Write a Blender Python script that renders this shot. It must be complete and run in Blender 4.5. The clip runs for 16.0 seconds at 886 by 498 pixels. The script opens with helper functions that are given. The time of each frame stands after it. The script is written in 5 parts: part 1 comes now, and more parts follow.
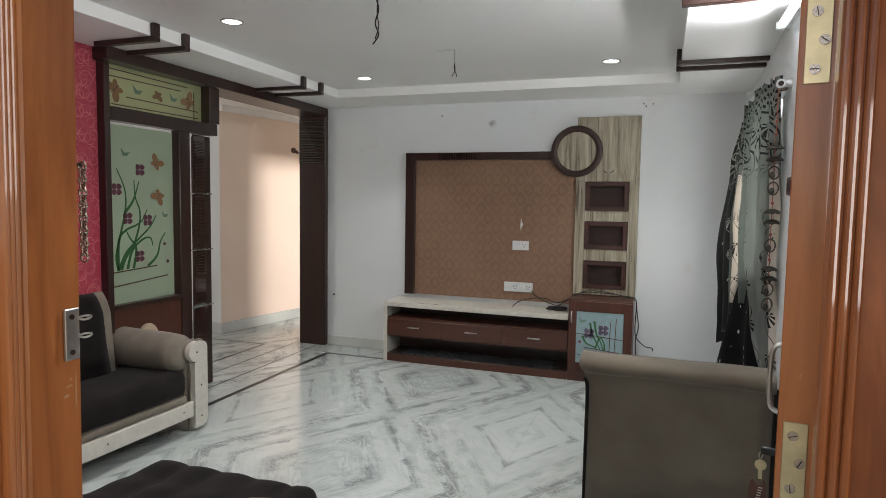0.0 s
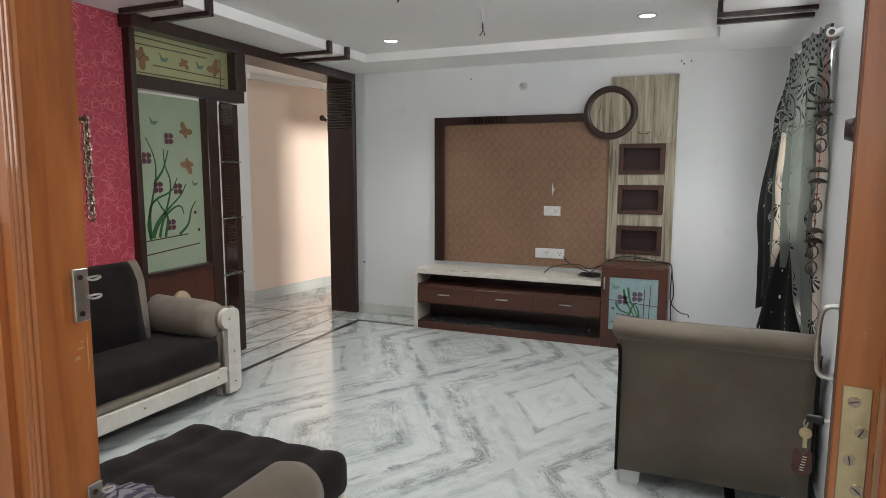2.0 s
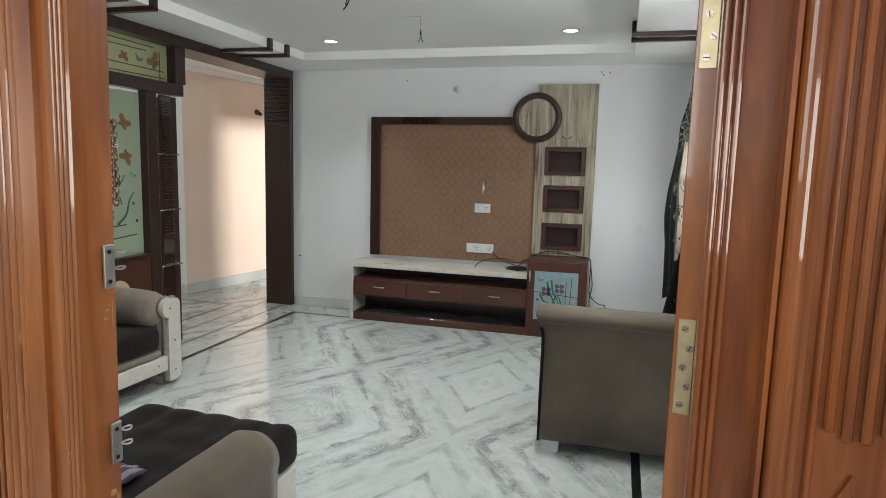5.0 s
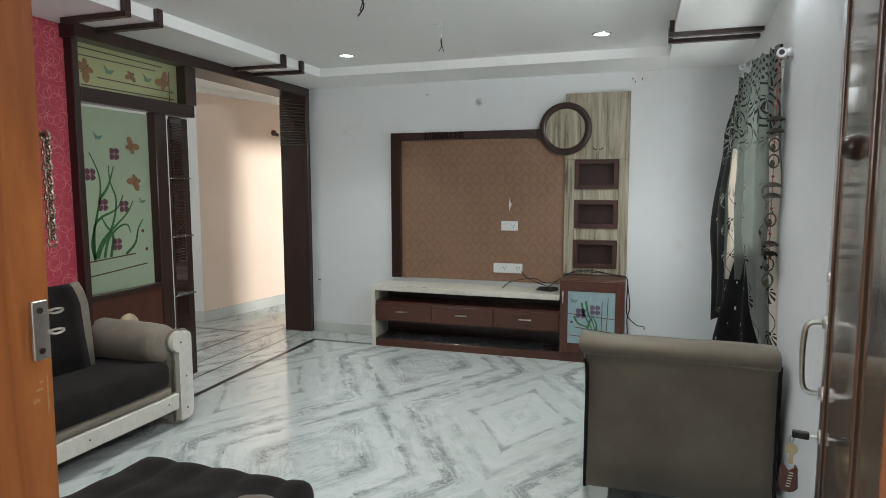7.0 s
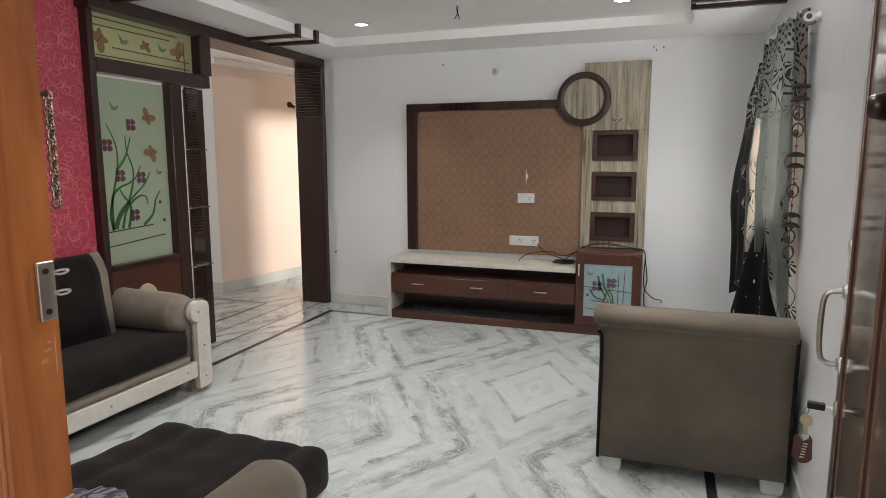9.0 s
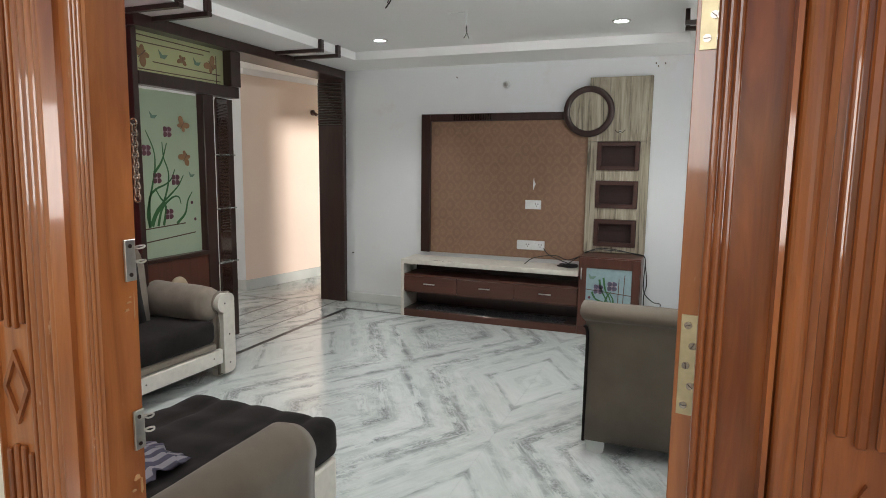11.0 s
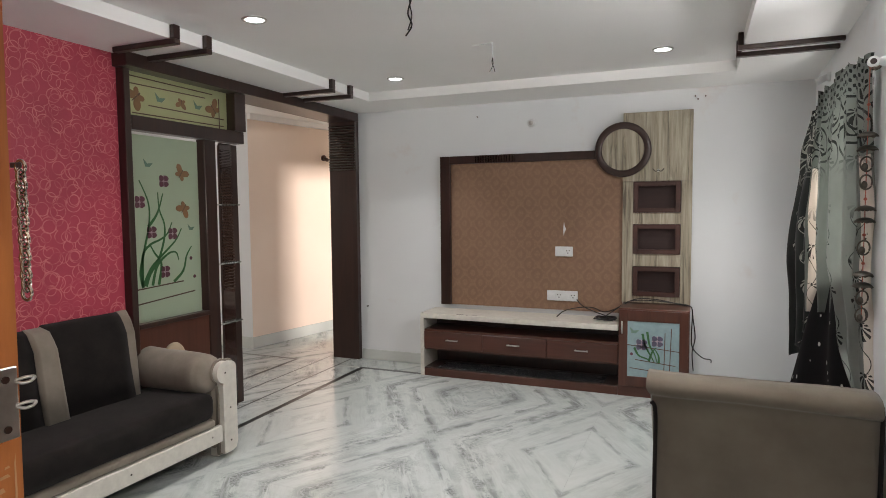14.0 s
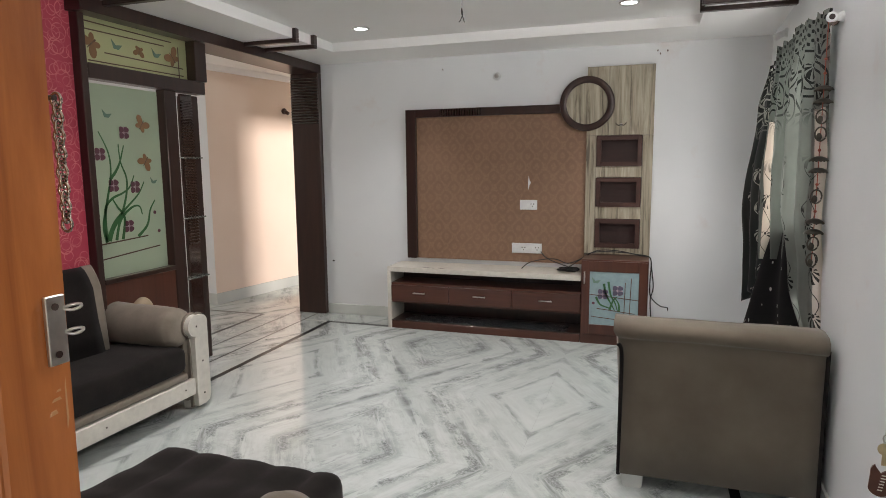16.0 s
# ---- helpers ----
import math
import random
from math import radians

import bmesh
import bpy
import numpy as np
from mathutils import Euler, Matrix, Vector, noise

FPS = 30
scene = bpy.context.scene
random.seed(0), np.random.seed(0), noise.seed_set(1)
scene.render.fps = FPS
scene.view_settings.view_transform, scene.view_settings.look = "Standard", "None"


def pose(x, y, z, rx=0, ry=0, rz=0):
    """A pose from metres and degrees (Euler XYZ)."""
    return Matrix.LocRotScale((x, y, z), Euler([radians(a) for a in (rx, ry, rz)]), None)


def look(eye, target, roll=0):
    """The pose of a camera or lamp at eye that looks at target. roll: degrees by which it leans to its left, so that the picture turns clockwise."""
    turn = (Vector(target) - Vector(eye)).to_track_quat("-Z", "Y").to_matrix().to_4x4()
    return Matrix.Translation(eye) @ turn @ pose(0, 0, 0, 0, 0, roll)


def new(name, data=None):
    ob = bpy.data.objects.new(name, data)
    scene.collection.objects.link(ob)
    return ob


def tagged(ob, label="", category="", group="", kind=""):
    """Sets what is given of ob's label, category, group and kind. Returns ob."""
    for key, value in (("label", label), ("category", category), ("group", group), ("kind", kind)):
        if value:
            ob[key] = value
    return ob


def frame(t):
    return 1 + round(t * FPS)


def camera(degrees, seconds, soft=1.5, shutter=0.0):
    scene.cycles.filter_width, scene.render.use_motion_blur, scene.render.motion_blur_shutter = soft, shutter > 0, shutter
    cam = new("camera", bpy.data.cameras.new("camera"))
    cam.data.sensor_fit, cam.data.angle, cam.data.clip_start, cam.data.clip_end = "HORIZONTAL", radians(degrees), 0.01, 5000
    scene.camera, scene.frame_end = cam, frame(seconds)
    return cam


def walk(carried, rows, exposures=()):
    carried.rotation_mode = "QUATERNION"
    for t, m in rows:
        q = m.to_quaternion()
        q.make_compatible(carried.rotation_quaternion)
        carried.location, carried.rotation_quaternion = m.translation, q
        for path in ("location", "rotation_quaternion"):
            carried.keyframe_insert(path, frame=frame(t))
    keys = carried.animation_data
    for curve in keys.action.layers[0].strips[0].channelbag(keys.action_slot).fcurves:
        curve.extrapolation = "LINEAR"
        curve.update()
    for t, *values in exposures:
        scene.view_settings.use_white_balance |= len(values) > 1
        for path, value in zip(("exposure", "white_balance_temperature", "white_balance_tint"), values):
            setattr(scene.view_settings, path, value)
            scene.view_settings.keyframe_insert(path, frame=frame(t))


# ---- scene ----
cam = camera(71.0, 16.0, soft=0.9)
PATH = [
    (0, (-0.04, 0.049, 1.49), (-0.705, 1.929, 1.34), 0.9),
    (0.5, (-0.022, 0.085, 1.484), (-0.768, 1.935, 1.336), 1.4),
    (1, (-0.019, 0.117, 1.484), (-0.78, 1.961, 1.344), 0.6),
    (1.5, (-0.034, 0.123, 1.477), (-0.782, 1.97, 1.306), 0.3),
    (2, (-0.045, 0.11, 1.465), (-0.801, 1.945, 1.214), 0.1),
    (2.5, (-0.088, -0.001, 1.468), (-0.682, 1.896, 1.246), -0.3),
    (3, (-0.13, -0.116, 1.471), (-0.614, 1.805, 1.202), 1.2),
    (3.5, (-0.099, -0.151, 1.477), (-0.585, 1.774, 1.23), 1.5),
    (4, (-0.008, -0.156, 1.476), (-0.521, 1.762, 1.227), 1.6),
    (4.2, (0.022, -0.156, 1.468), (-0.531, 1.746, 1.19), 1.9),
    (6.3, (-0.115, -0.088, 1.479), (-0.613, 1.837, 1.267), 0.3),
    (6.5, (-0.127, -0.043, 1.47), (-0.628, 1.88, 1.245), -0.0),
    (7, (-0.127, 0.134, 1.471), (-0.735, 2.028, 1.267), -0.1),
    (7.5, (-0.152, 0.228, 1.469), (-0.798, 2.107, 1.242), -0.7),
    (8, (-0.176, 0.23, 1.478), (-0.818, 2.113, 1.273), 0.1),
    (8.5, (-0.147, 0.234, 1.458), (-0.854, 2.087, 1.197), -0.0),
    (9, (-0.117, 0.152, 1.454), (-0.775, 2.019, 1.167), -0.1),
    (9.2, (-0.116, 0.099, 1.464), (-0.76, 1.973, 1.189), -0.9),
    (11.3, (0.09, -0.115, 1.465), (-0.635, 1.729, 1.197), 0.8),
    (11.5, (0.074, -0.102, 1.463), (-0.645, 1.744, 1.186), 0.9),
    (12, (-0.032, -0.028, 1.463), (-0.628, 1.865, 1.214), -0.4),
    (12.5, (-0.096, 0.118, 1.44), (-0.648, 2.011, 1.107), 0.0),
    (13, (-0.106, 0.287, 1.468), (-0.833, 2.135, 1.227), -1.5),
    (13.5, (-0.178, 0.324, 1.48), (-0.917, 2.173, 1.297), -0.6),
    (14, (-0.194, 0.308, 1.487), (-0.954, 2.153, 1.356), -0.5),
    (14.5, (-0.208, 0.288, 1.483), (-0.989, 2.121, 1.314), 0.6),
    (15, (-0.244, 0.272, 1.474), (-0.973, 2.122, 1.254), 0.5),
    (15.5, (-0.246, 0.25, 1.464), (-0.844, 2.14, 1.199), 0.9),
    (16, (-0.252, 0.232, 1.461), (-0.88, 2.112, 1.192), -0.5),
]
EXPOSURES = [(0, -0.06, 6740, 12), (1.0, 0.03, 6740, 12), (4.0, 0.06, 6700, 11), (6.3, 0.06, 6500, 7), (7.5, 0.09, 6500, 7), (8.4, 0.09, 6980, 16), (9.2, 0.09, 6980, 16), (11.4, 0.06, 6640, 10), (12.0, 0.08, 6500, 7), (13.0, 0.11, 6450, 6), (13.6, 0.10, 6850, 14), (14.1, 0.11, 6980, 16), (16, 0.11, 6980, 16)]
walk(cam, [(t, look(eye, target, roll)) for t, eye, target, roll in PATH], EXPOSURES)

# ---- light ----
world = bpy.data.worlds.new("sky")
scene.world = world
world.use_nodes = True
wn = world.node_tree.nodes
sky = wn.new("ShaderNodeTexSky")
sky.sky_type = "NISHITA"
sky.sun_disc = False
sky.sun_elevation, sky.sun_rotation = radians(50), radians(120)
world.node_tree.links.new(sky.outputs[0], wn["Background"].inputs[0])
wn["Background"].inputs[1].default_value = 0.10


def area_light(name, m, width, height, watts, colour=(1, 1, 1)):
    data = bpy.data.lights.new(name, "AREA")
    data.shape, data.size, data.size_y, data.energy, data.color = "RECTANGLE", width, height, watts, colour
    ob = new(name, data)
    ob.matrix_world = m
    return ob


# daylight from the side window, the hidden hall window, the porch behind the camera
area_light("window_daylight", look((0.66, 4.1, 1.48), (-3, 4.0, 1.2)), 1.05, 1.1, 25, (0.95, 0.98, 1.0))
area_light("hall_daylight", look((0.0, 7.29, 1.99), (-4.45, 6.75, 1.25)), 0.85, 0.6, 205, (1.0, 0.955, 0.91))
# fill lamp added before the solid west wall to brighten the hall
area_light("hall_west_fill", look((-6.5, 3.4, 1.5), (-3, 3.8, 1.2)), 1.3, 1.3, 26, (1.0, 0.96, 0.92))
area_light("porch_daylight", look((-1.7, -2.5, 2.05), (-0.6, 0.7, 1.4)), 1.5, 1.2, 28, (0.97, 0.99, 1.0))
# fill lamp added before the solid porch wall to lift the lock-side jamb
area_light("porch_side_fill", look((1.45, -0.75, 1.50), (-1.0, 0.7, 1.48)), 0.7, 0.7, 15, (1.0, 0.99, 0.97))
area_light("porch_gap_daylight", look((0.50, -3.0, 1.39), (0.0, 0.7, 1.48)), 0.5, 0.8, 12, (1.0, 1.0, 1.0))
# six ceiling downlights, the last two unseen and assumed for brightness, and the wall tube
LED_AT = ((-2.38, 3.03), (-2.38, 4.68), (-0.425, 4.585), (-0.425, 3.03), (-2.38, 1.50), (-0.425, 1.53))
for lx, ly in LED_AT:
    data = bpy.data.lights.new("downlight_light", "AREA")
    data.shape, data.size, data.energy, data.color = "DISK", 0.09, 5.7, (0.95, 0.98, 1.0)
    data.spread = radians(105)
    lamp = new("downlight_light", data)
    lamp.matrix_world = look((lx, ly, 2.481), (lx, ly, 0))
area_light("tube_lamp", look((0.40, 2.9, 2.33), (-2.0, 2.9, 2.55)), 0.85, 0.03, 30, (0.93, 0.97, 1.0))


# ---- materials ----
def material(name, rough=0.6, metal=0.0, spec=0.5):
    m = bpy.data.materials.new(name)
    m.use_nodes = True
    b = m.node_tree.nodes["Principled BSDF"]
    b.inputs["Roughness"].default_value = rough
    b.inputs["Metallic"].default_value = metal
    b.inputs["Specular IOR Level"].default_value = spec
    return m, m.node_tree.nodes, m.node_tree.links, b


def coords(n, l, scale=(1, 1, 1), turn=(0, 0, 0), space="Object"):
    c = n.new("ShaderNodeTexCoord")
    mp = n.new("ShaderNodeMapping")
    mp.inputs["Scale"].default_value = scale
    mp.inputs["Rotation"].default_value = [radians(a) for a in turn]
    l.new(c.outputs[space], mp.inputs[0])
    return mp.outputs[0]


def world_coords(n, l, scale=(1, 1, 1), turn=(0, 0, 0)):
    g = n.new("ShaderNodeNewGeometry")
    mp = n.new("ShaderNodeMapping")
    mp.inputs["Scale"].default_value = scale
    mp.inputs["Rotation"].default_value = [radians(a) for a in turn]
    l.new(g.outputs["Position"], mp.inputs[0])
    return mp.outputs[0]


def noise_tex(n, l, vec, scale, detail=4.0, rough=0.55, distort=0.0):
    t = n.new("ShaderNodeTexNoise")
    t.inputs["Scale"].default_value = scale
    t.inputs["Detail"].default_value = detail
    t.inputs["Roughness"].default_value = rough
    t.inputs["Distortion"].default_value = distort
    l.new(vec, t.inputs["Vector"])
    return t.outputs[0]


def ramp(n, l, fac, stops):
    r = n.new("ShaderNodeValToRGB")
    while len(r.color_ramp.elements) < len(stops):
        r.color_ramp.elements.new(0.5)
    for e, (p, c) in zip(r.color_ramp.elements, stops):
        e.position = p
        e.color = (*c, 1) if len(c) == 3 else c
    l.new(fac, r.inputs[0])
    return r.outputs[0]


def mix(n, l, fac, a, b, how="MIX"):
    x = n.new("ShaderNodeMix")
    x.data_type, x.blend_type = "RGBA", how
    for sock, v in ((x.inputs[0], fac), (x.inputs[6], a), (x.inputs[7], b)):
        if isinstance(v, bpy.types.NodeSocket):
            l.new(v, sock)
        elif isinstance(v, (int, float)):
            sock.default_value = v
        else:
            sock.default_value = (*v, 1)
    return x.outputs[2]


def calc(n, l, op, a, b=0.0, c=0.0):
    x = n.new("ShaderNodeMath")
    x.operation = op
    for sock, v in zip(x.inputs, (a, b, c)):
        if isinstance(v, (int, float)):
            sock.default_value = v
        else:
            l.new(v, sock)
    return x.outputs[0]


def bump(n, l, b, height, strength=0.2, dist=0.01):
    x = n.new("ShaderNodeBump")
    x.inputs["Strength"].default_value = strength
    x.inputs["Distance"].default_value = dist
    l.new(height, x.inputs["Height"])
    l.new(x.outputs[0], b.inputs["Normal"])


def base(l, b, colour):
    if isinstance(colour, bpy.types.NodeSocket):
        l.new(colour, b.inputs["Base Color"])
    else:
        b.inputs["Base Color"].default_value = (*colour, 1)


def paint(name, c1, c2, rough=0.7, stain=None):
    """Wall paint: fine roller relief, faint large patches, a stain colour in rare spots."""
    m, n, l, b = material(name, rough, spec=0.3)
    v = world_coords(n, l)
    col = ramp(n, l, noise_tex(n, l, v, 1.1, 3), [(0.3, c1), (0.7, c2)])
    if stain:
        f = ramp(n, l, noise_tex(n, l, v, 2.3, 5, 0.65), [(0.62, (0, 0, 0)), (0.78, (1, 1, 1))])
        col = mix(n, l, calc(n, l, "MULTIPLY", f, 0.35), col, stain)
    base(l, b, col)
    bump(n, l, b, noise_tex(n, l, v, 130, 3), 0.12, 0.002)
    return m


def wood(name, dark, light, axis="z", rough=0.35, grain=14.0, coat=0.0, wear=None, bumps=0.08):
    m, n, l, b = material(name, rough)
    s = {"x": (0.08, 1, 1), "y": (1, 0.13, 1), "z": (1, 1, 0.08)}[axis]
    v = world_coords(n, l, s)
    g = noise_tex(n, l, v, grain, 6, 0.6, 0.8)
    fine = noise_tex(n, l, v, grain * 9, 3, 0.6)
    col = ramp(n, l, g, [(0.3, dark), (0.72, light)])
    col = mix(n, l, calc(n, l, "MULTIPLY", fine, 0.35), col, dark)
    if wear:
        w = ramp(n, l, noise_tex(n, l, world_coords(n, l, (3, 3, 1)), 9, 6, 0.7), [(0.66, (0, 0, 0)), (0.70, (1, 1, 1))])
        col = mix(n, l, calc(n, l, "MULTIPLY", w, 0.4), col, wear)
    base(l, b, col)
    b.inputs["Coat Weight"].default_value = coat
    b.inputs["Coat Roughness"].default_value = 0.06
    bump(n, l, b, fine, bumps, 0.002)
    return m


def cloth(name, c1, c2, scale=9.0, rough=0.9, sheen=0.4):
    m, n, l, b = material(name, rough, spec=0.2)
    v = coords(n, l)
    col = ramp(n, l, noise_tex(n, l, v, scale, 4, 0.6), [(0.35, c1), (0.7, c2)])
    base(l, b, col)
    b.inputs["Sheen Weight"].default_value = sheen
    b.inputs["Sheen Roughness"].default_value = 0.5
    weave = noise_tex(n, l, v, 420, 2)
    soft = noise_tex(n, l, v, 14, 3)
    bump(n, l, b, calc(n, l, "ADD", calc(n, l, "MULTIPLY", weave, 0.4), calc(n, l, "MULTIPLY", soft, 0.25)), 0.25, 0.004)
    return m


def metal(name, colour, rough=0.3):
    m, n, l, b = material(name, rough, 1.0)
    v = coords(n, l)
    base(l, b, ramp(n, l, noise_tex(n, l, v, 40, 4), [(0.3, [c * 0.75 for c in colour]), (0.7, colour)]))
    return m


def plain(name, colour, rough=0.5, spec=0.5, metallic=0.0):
    m, n, l, b = material(name, rough, metallic, spec)
    v = coords(n, l)
    base(l, b, ramp(n, l, noise_tex(n, l, v, 25, 4), [(0.3, [c * 0.86 for c in colour]), (0.7, colour)]))
    return m


def glow(name, colour, strength):
    m, n, l, b = material(name)
    b.inputs["Base Color"].default_value = (*colour, 1)
    b.inputs["Emission Color"].default_value = (*colour, 1)
    b.inputs["Emission Strength"].default_value = strength
    return m


def marble(name):
    """White slabs with grey veins, book-matched about the slab joints into nested diamonds."""
    m, n, l, b = material(name, 0.13, spec=0.5)
    g = n.new("ShaderNodeNewGeometry")
    sep = n.new("ShaderNodeSeparateXYZ")
    l.new(g.outputs["Position"], sep.inputs[0])
    fx = calc(n, l, "PINGPONG", calc(n, l, "SUBTRACT", sep.outputs[0], SLAB_X0 - 20 * SLAB), SLAB)
    fy = calc(n, l, "PINGPONG", calc(n, l, "SUBTRACT", sep.outputs[1], SLAB_Y0 - 20 * SLAB), SLAB)
    # s runs across the veins, t along them
    s = calc(n, l, "ADD", calc(n, l, "MULTIPLY", fx, 1.35), calc(n, l, "MULTIPLY", fy, 0.82))
    t = calc(n, l, "SUBTRACT", calc(n, l, "MULTIPLY", fx, 0.82), calc(n, l, "MULTIPLY", fy, 1.35))
    pos = world_coords(n, l)

    def streak(stretch, depth, scale, detail, rough, distort):
        c = n.new("ShaderNodeCombineXYZ")
        l.new(s, c.inputs[0])
        l.new(calc(n, l, "MULTIPLY", t, stretch), c.inputs[1])
        c.inputs[2].default_value = depth
        return noise_tex(n, l, c.outputs[0], scale, detail, rough, distort)

    # beds of the stone: where across the slab the dark streaks lie
    warp = calc(n, l, "MULTIPLY", calc(n, l, "SUBTRACT", streak(0.35, 1.3, 3.0, 3, 0.5, 0.0), 0.5), 0.13)
    bed_at = calc(n, l, "DIVIDE", calc(n, l, "ADD", s, warp), 2.1)
    levels = ((0.0, 0.30), (0.04, 0.12), (0.075, 0.35), (0.10, 0.08), (0.175, 0.08), (0.205, 0.80), (0.235, 0.12), (0.29, 0.08), (0.335, 0.50), (0.37, 0.20), (0.42, 0.35), (0.455, 0.85),
              (0.505, 0.80), (0.54, 0.25), (0.595, 0.40), (0.63, 0.95), (0.66, 0.35), (0.71, 0.20), (0.745, 0.50), (0.79, 0.90), (0.85, 0.35), (0.90, 0.55), (0.95, 0.15), (1.0, 0.40))
    beds = ramp(n, l, bed_at, [(q, (h, h, h)) for q, h in levels])
    broken = ramp(n, l, streak(1.1, 2.2, 4.5, 3, 0.6, 0.0), [(0.38, (0.35, 0.35, 0.35)), (0.56, (1, 1, 1))])
    beds = mix(n, l, 1.0, beds, broken, "MULTIPLY")
    long = ramp(n, l, streak(0.11, 3.7, 13, 6, 0.62, 0.0), [(0.44, (0, 0, 0)), (0.58, (1, 1, 1))])
    blot = ramp(n, l, streak(0.30, 9.1, 10.0, 5, 0.58, 0.05), [(0.46, (0, 0, 0)), (0.55, (1, 1, 1))])
    faint = ramp(n, l, streak(0.08, 5.2, 18, 5, 0.6, 0.1), [(0.50, (0, 0, 0)), (0.70, (1, 1, 1))])
    crumb = ramp(n, l, noise_tex(n, l, pos, 60, 4, 0.7), [(0.34, (0.25, 0.25, 0.25)), (0.58, (1, 1, 1))])
    f = calc(n, l, "MULTIPLY", beds, calc(n, l, "MULTIPLY_ADD", long, 0.75, 0.06))
    f = calc(n, l, "MAXIMUM", f, calc(n, l, "MULTIPLY", calc(n, l, "MULTIPLY", blot, crumb), calc(n, l, "MULTIPLY", beds, 1.0)))
    f = calc(n, l, "MAXIMUM", f, calc(n, l, "MULTIPLY", faint, 0.20))
    white = ramp(n, l, streak(0.3, 7.7, 3.2, 4, 0.6, 0.4), [(0.3, (0.60, 0.64, 0.625)), (0.7, (0.49, 0.535, 0.515))])
    base(l, b, mix(n, l, calc(n, l, "MINIMUM", f, 1.0), white, (0.135, 0.155, 0.15)))
    l.new(calc(n, l, "MULTIPLY_ADD", noise_tex(n, l, pos, 7, 5), 0.14, 0.06), b.inputs["Roughness"])
    return m


SLAB, SLAB_X0, SLAB_Y0 = 0.955, -0.832, 3.945
M_MARBLE = marble("white_marble")
M_INLAY = plain("black_stone", (0.008, 0.011, 0.010), 0.3, 0.3)
M_WALL = paint("white_wall_paint", (0.70, 0.73, 0.745), (0.76, 0.78, 0.785), 0.6, (0.62, 0.50, 0.44))
M_CEIL = paint("ceiling_paint", (0.86, 0.87, 0.86), (0.90, 0.90, 0.89), 0.7)
M_PINK = paint("peach_wall_paint", (0.80, 0.66, 0.56), (0.84, 0.71, 0.61), 0.6)
M_CREAM = paint("cream_wall_paint", (0.72, 0.66, 0.54), (0.78, 0.72, 0.60), 0.7)
M_TEAK = wood("varnished_teak", (0.135, 0.034, 0.010), (0.40, 0.122, 0.033), "z", 0.30, 24, 1.0, None, 0.12)
M_TEAK.node_tree.nodes["Principled BSDF"].inputs["Specular IOR Level"].default_value = 0.2
M_TEAKW = wood("worn_teak", (0.24, 0.068, 0.018), (0.54, 0.19, 0.055), "z", 0.28, 22, 1.0, (0.7, 0.5, 0.32))
M_DARK = wood("dark_laminate", (0.020, 0.009, 0.007), (0.042, 0.017, 0.012), "z", 0.32, 18, 0.2)
M_RIB = wood("glossy_dark_laminate", (0.022, 0.010, 0.008), (0.045, 0.019, 0.014), "x", 0.18, 18, 1.0)
M_BROWN = wood("red_brown_laminate", (0.055, 0.017, 0.010), (0.105, 0.034, 0.020), "x", 0.35, 16, 0.15)
M_BROWNV = wood("red_brown_board", (0.060, 0.018, 0.010), (0.100, 0.032, 0.018), "z", 0.35, 16, 0.15)
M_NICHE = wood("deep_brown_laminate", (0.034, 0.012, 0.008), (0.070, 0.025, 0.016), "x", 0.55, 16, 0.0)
# the niche brown at about half value, recess shade put into the colour
M_NICHEB = wood("shaded_niche_board", (0.016, 0.006, 0.005), (0.032, 0.012, 0.009), "x", 0.7, 16, 0.0)
M_WHITEP = plain("ivory_paint", (0.68, 0.65, 0.58), 0.4)
M_BLACKF = cloth("black_velvet", (0.008, 0.0062, 0.0058), (0.016, 0.0125, 0.0115), 7, 0.95, 0.05)
M_GREYF = cloth("grey_beige_fabric", (0.110, 0.089, 0.067), (0.152, 0.126, 0.096), 3, 0.9, 0.2)
M_BEIGEF = cloth("beige_grey_fabric", (0.175, 0.148, 0.116), (0.245, 0.210, 0.170), 5, 0.9, 0.2)
M_STEEL = metal("brushed_steel", (0.62, 0.61, 0.58), 0.28)
M_BRASS = metal("brass", (0.62, 0.52, 0.33), 0.38)
M_PLAST = plain("white_plastic", (0.72, 0.74, 0.74), 0.35)
M_CABLE = plain("black_cable", (0.008, 0.008, 0.008), 0.45)
M_SKIRT = paint("marble_skirting", (0.46, 0.49, 0.465), (0.66, 0.69, 0.66), 0.25, (0.14, 0.16, 0.15))


# ---- mesh helpers ----
def finish(name, bm, mat, parent=None, smooth=False):
    me = bpy.data.meshes.new(name)
    bm.normal_update()
    bm.to_mesh(me)
    bm.free()
    for mm in (mat if isinstance(mat, (list, tuple)) else [mat]):
        me.materials.append(mm)
    if smooth:
        me.polygons.foreach_set("use_smooth", [True] * len(me.polygons))
    ob = new(name, me)
    if parent:
        ob.parent = parent
    return ob


def part(name, bm, mat, parent, label="", smooth=False):
    ob = finish(name, bm, mat, parent, smooth)
    if label:
        tagged(ob, label)
    return ob


def thing(name, at, label, category, group="", turn=0.0):
    ob = new(name)
    ob.empty_display_size = 0.1
    ob.matrix_world = pose(*at, 0, 0, turn)
    return tagged(ob, label, category, group)


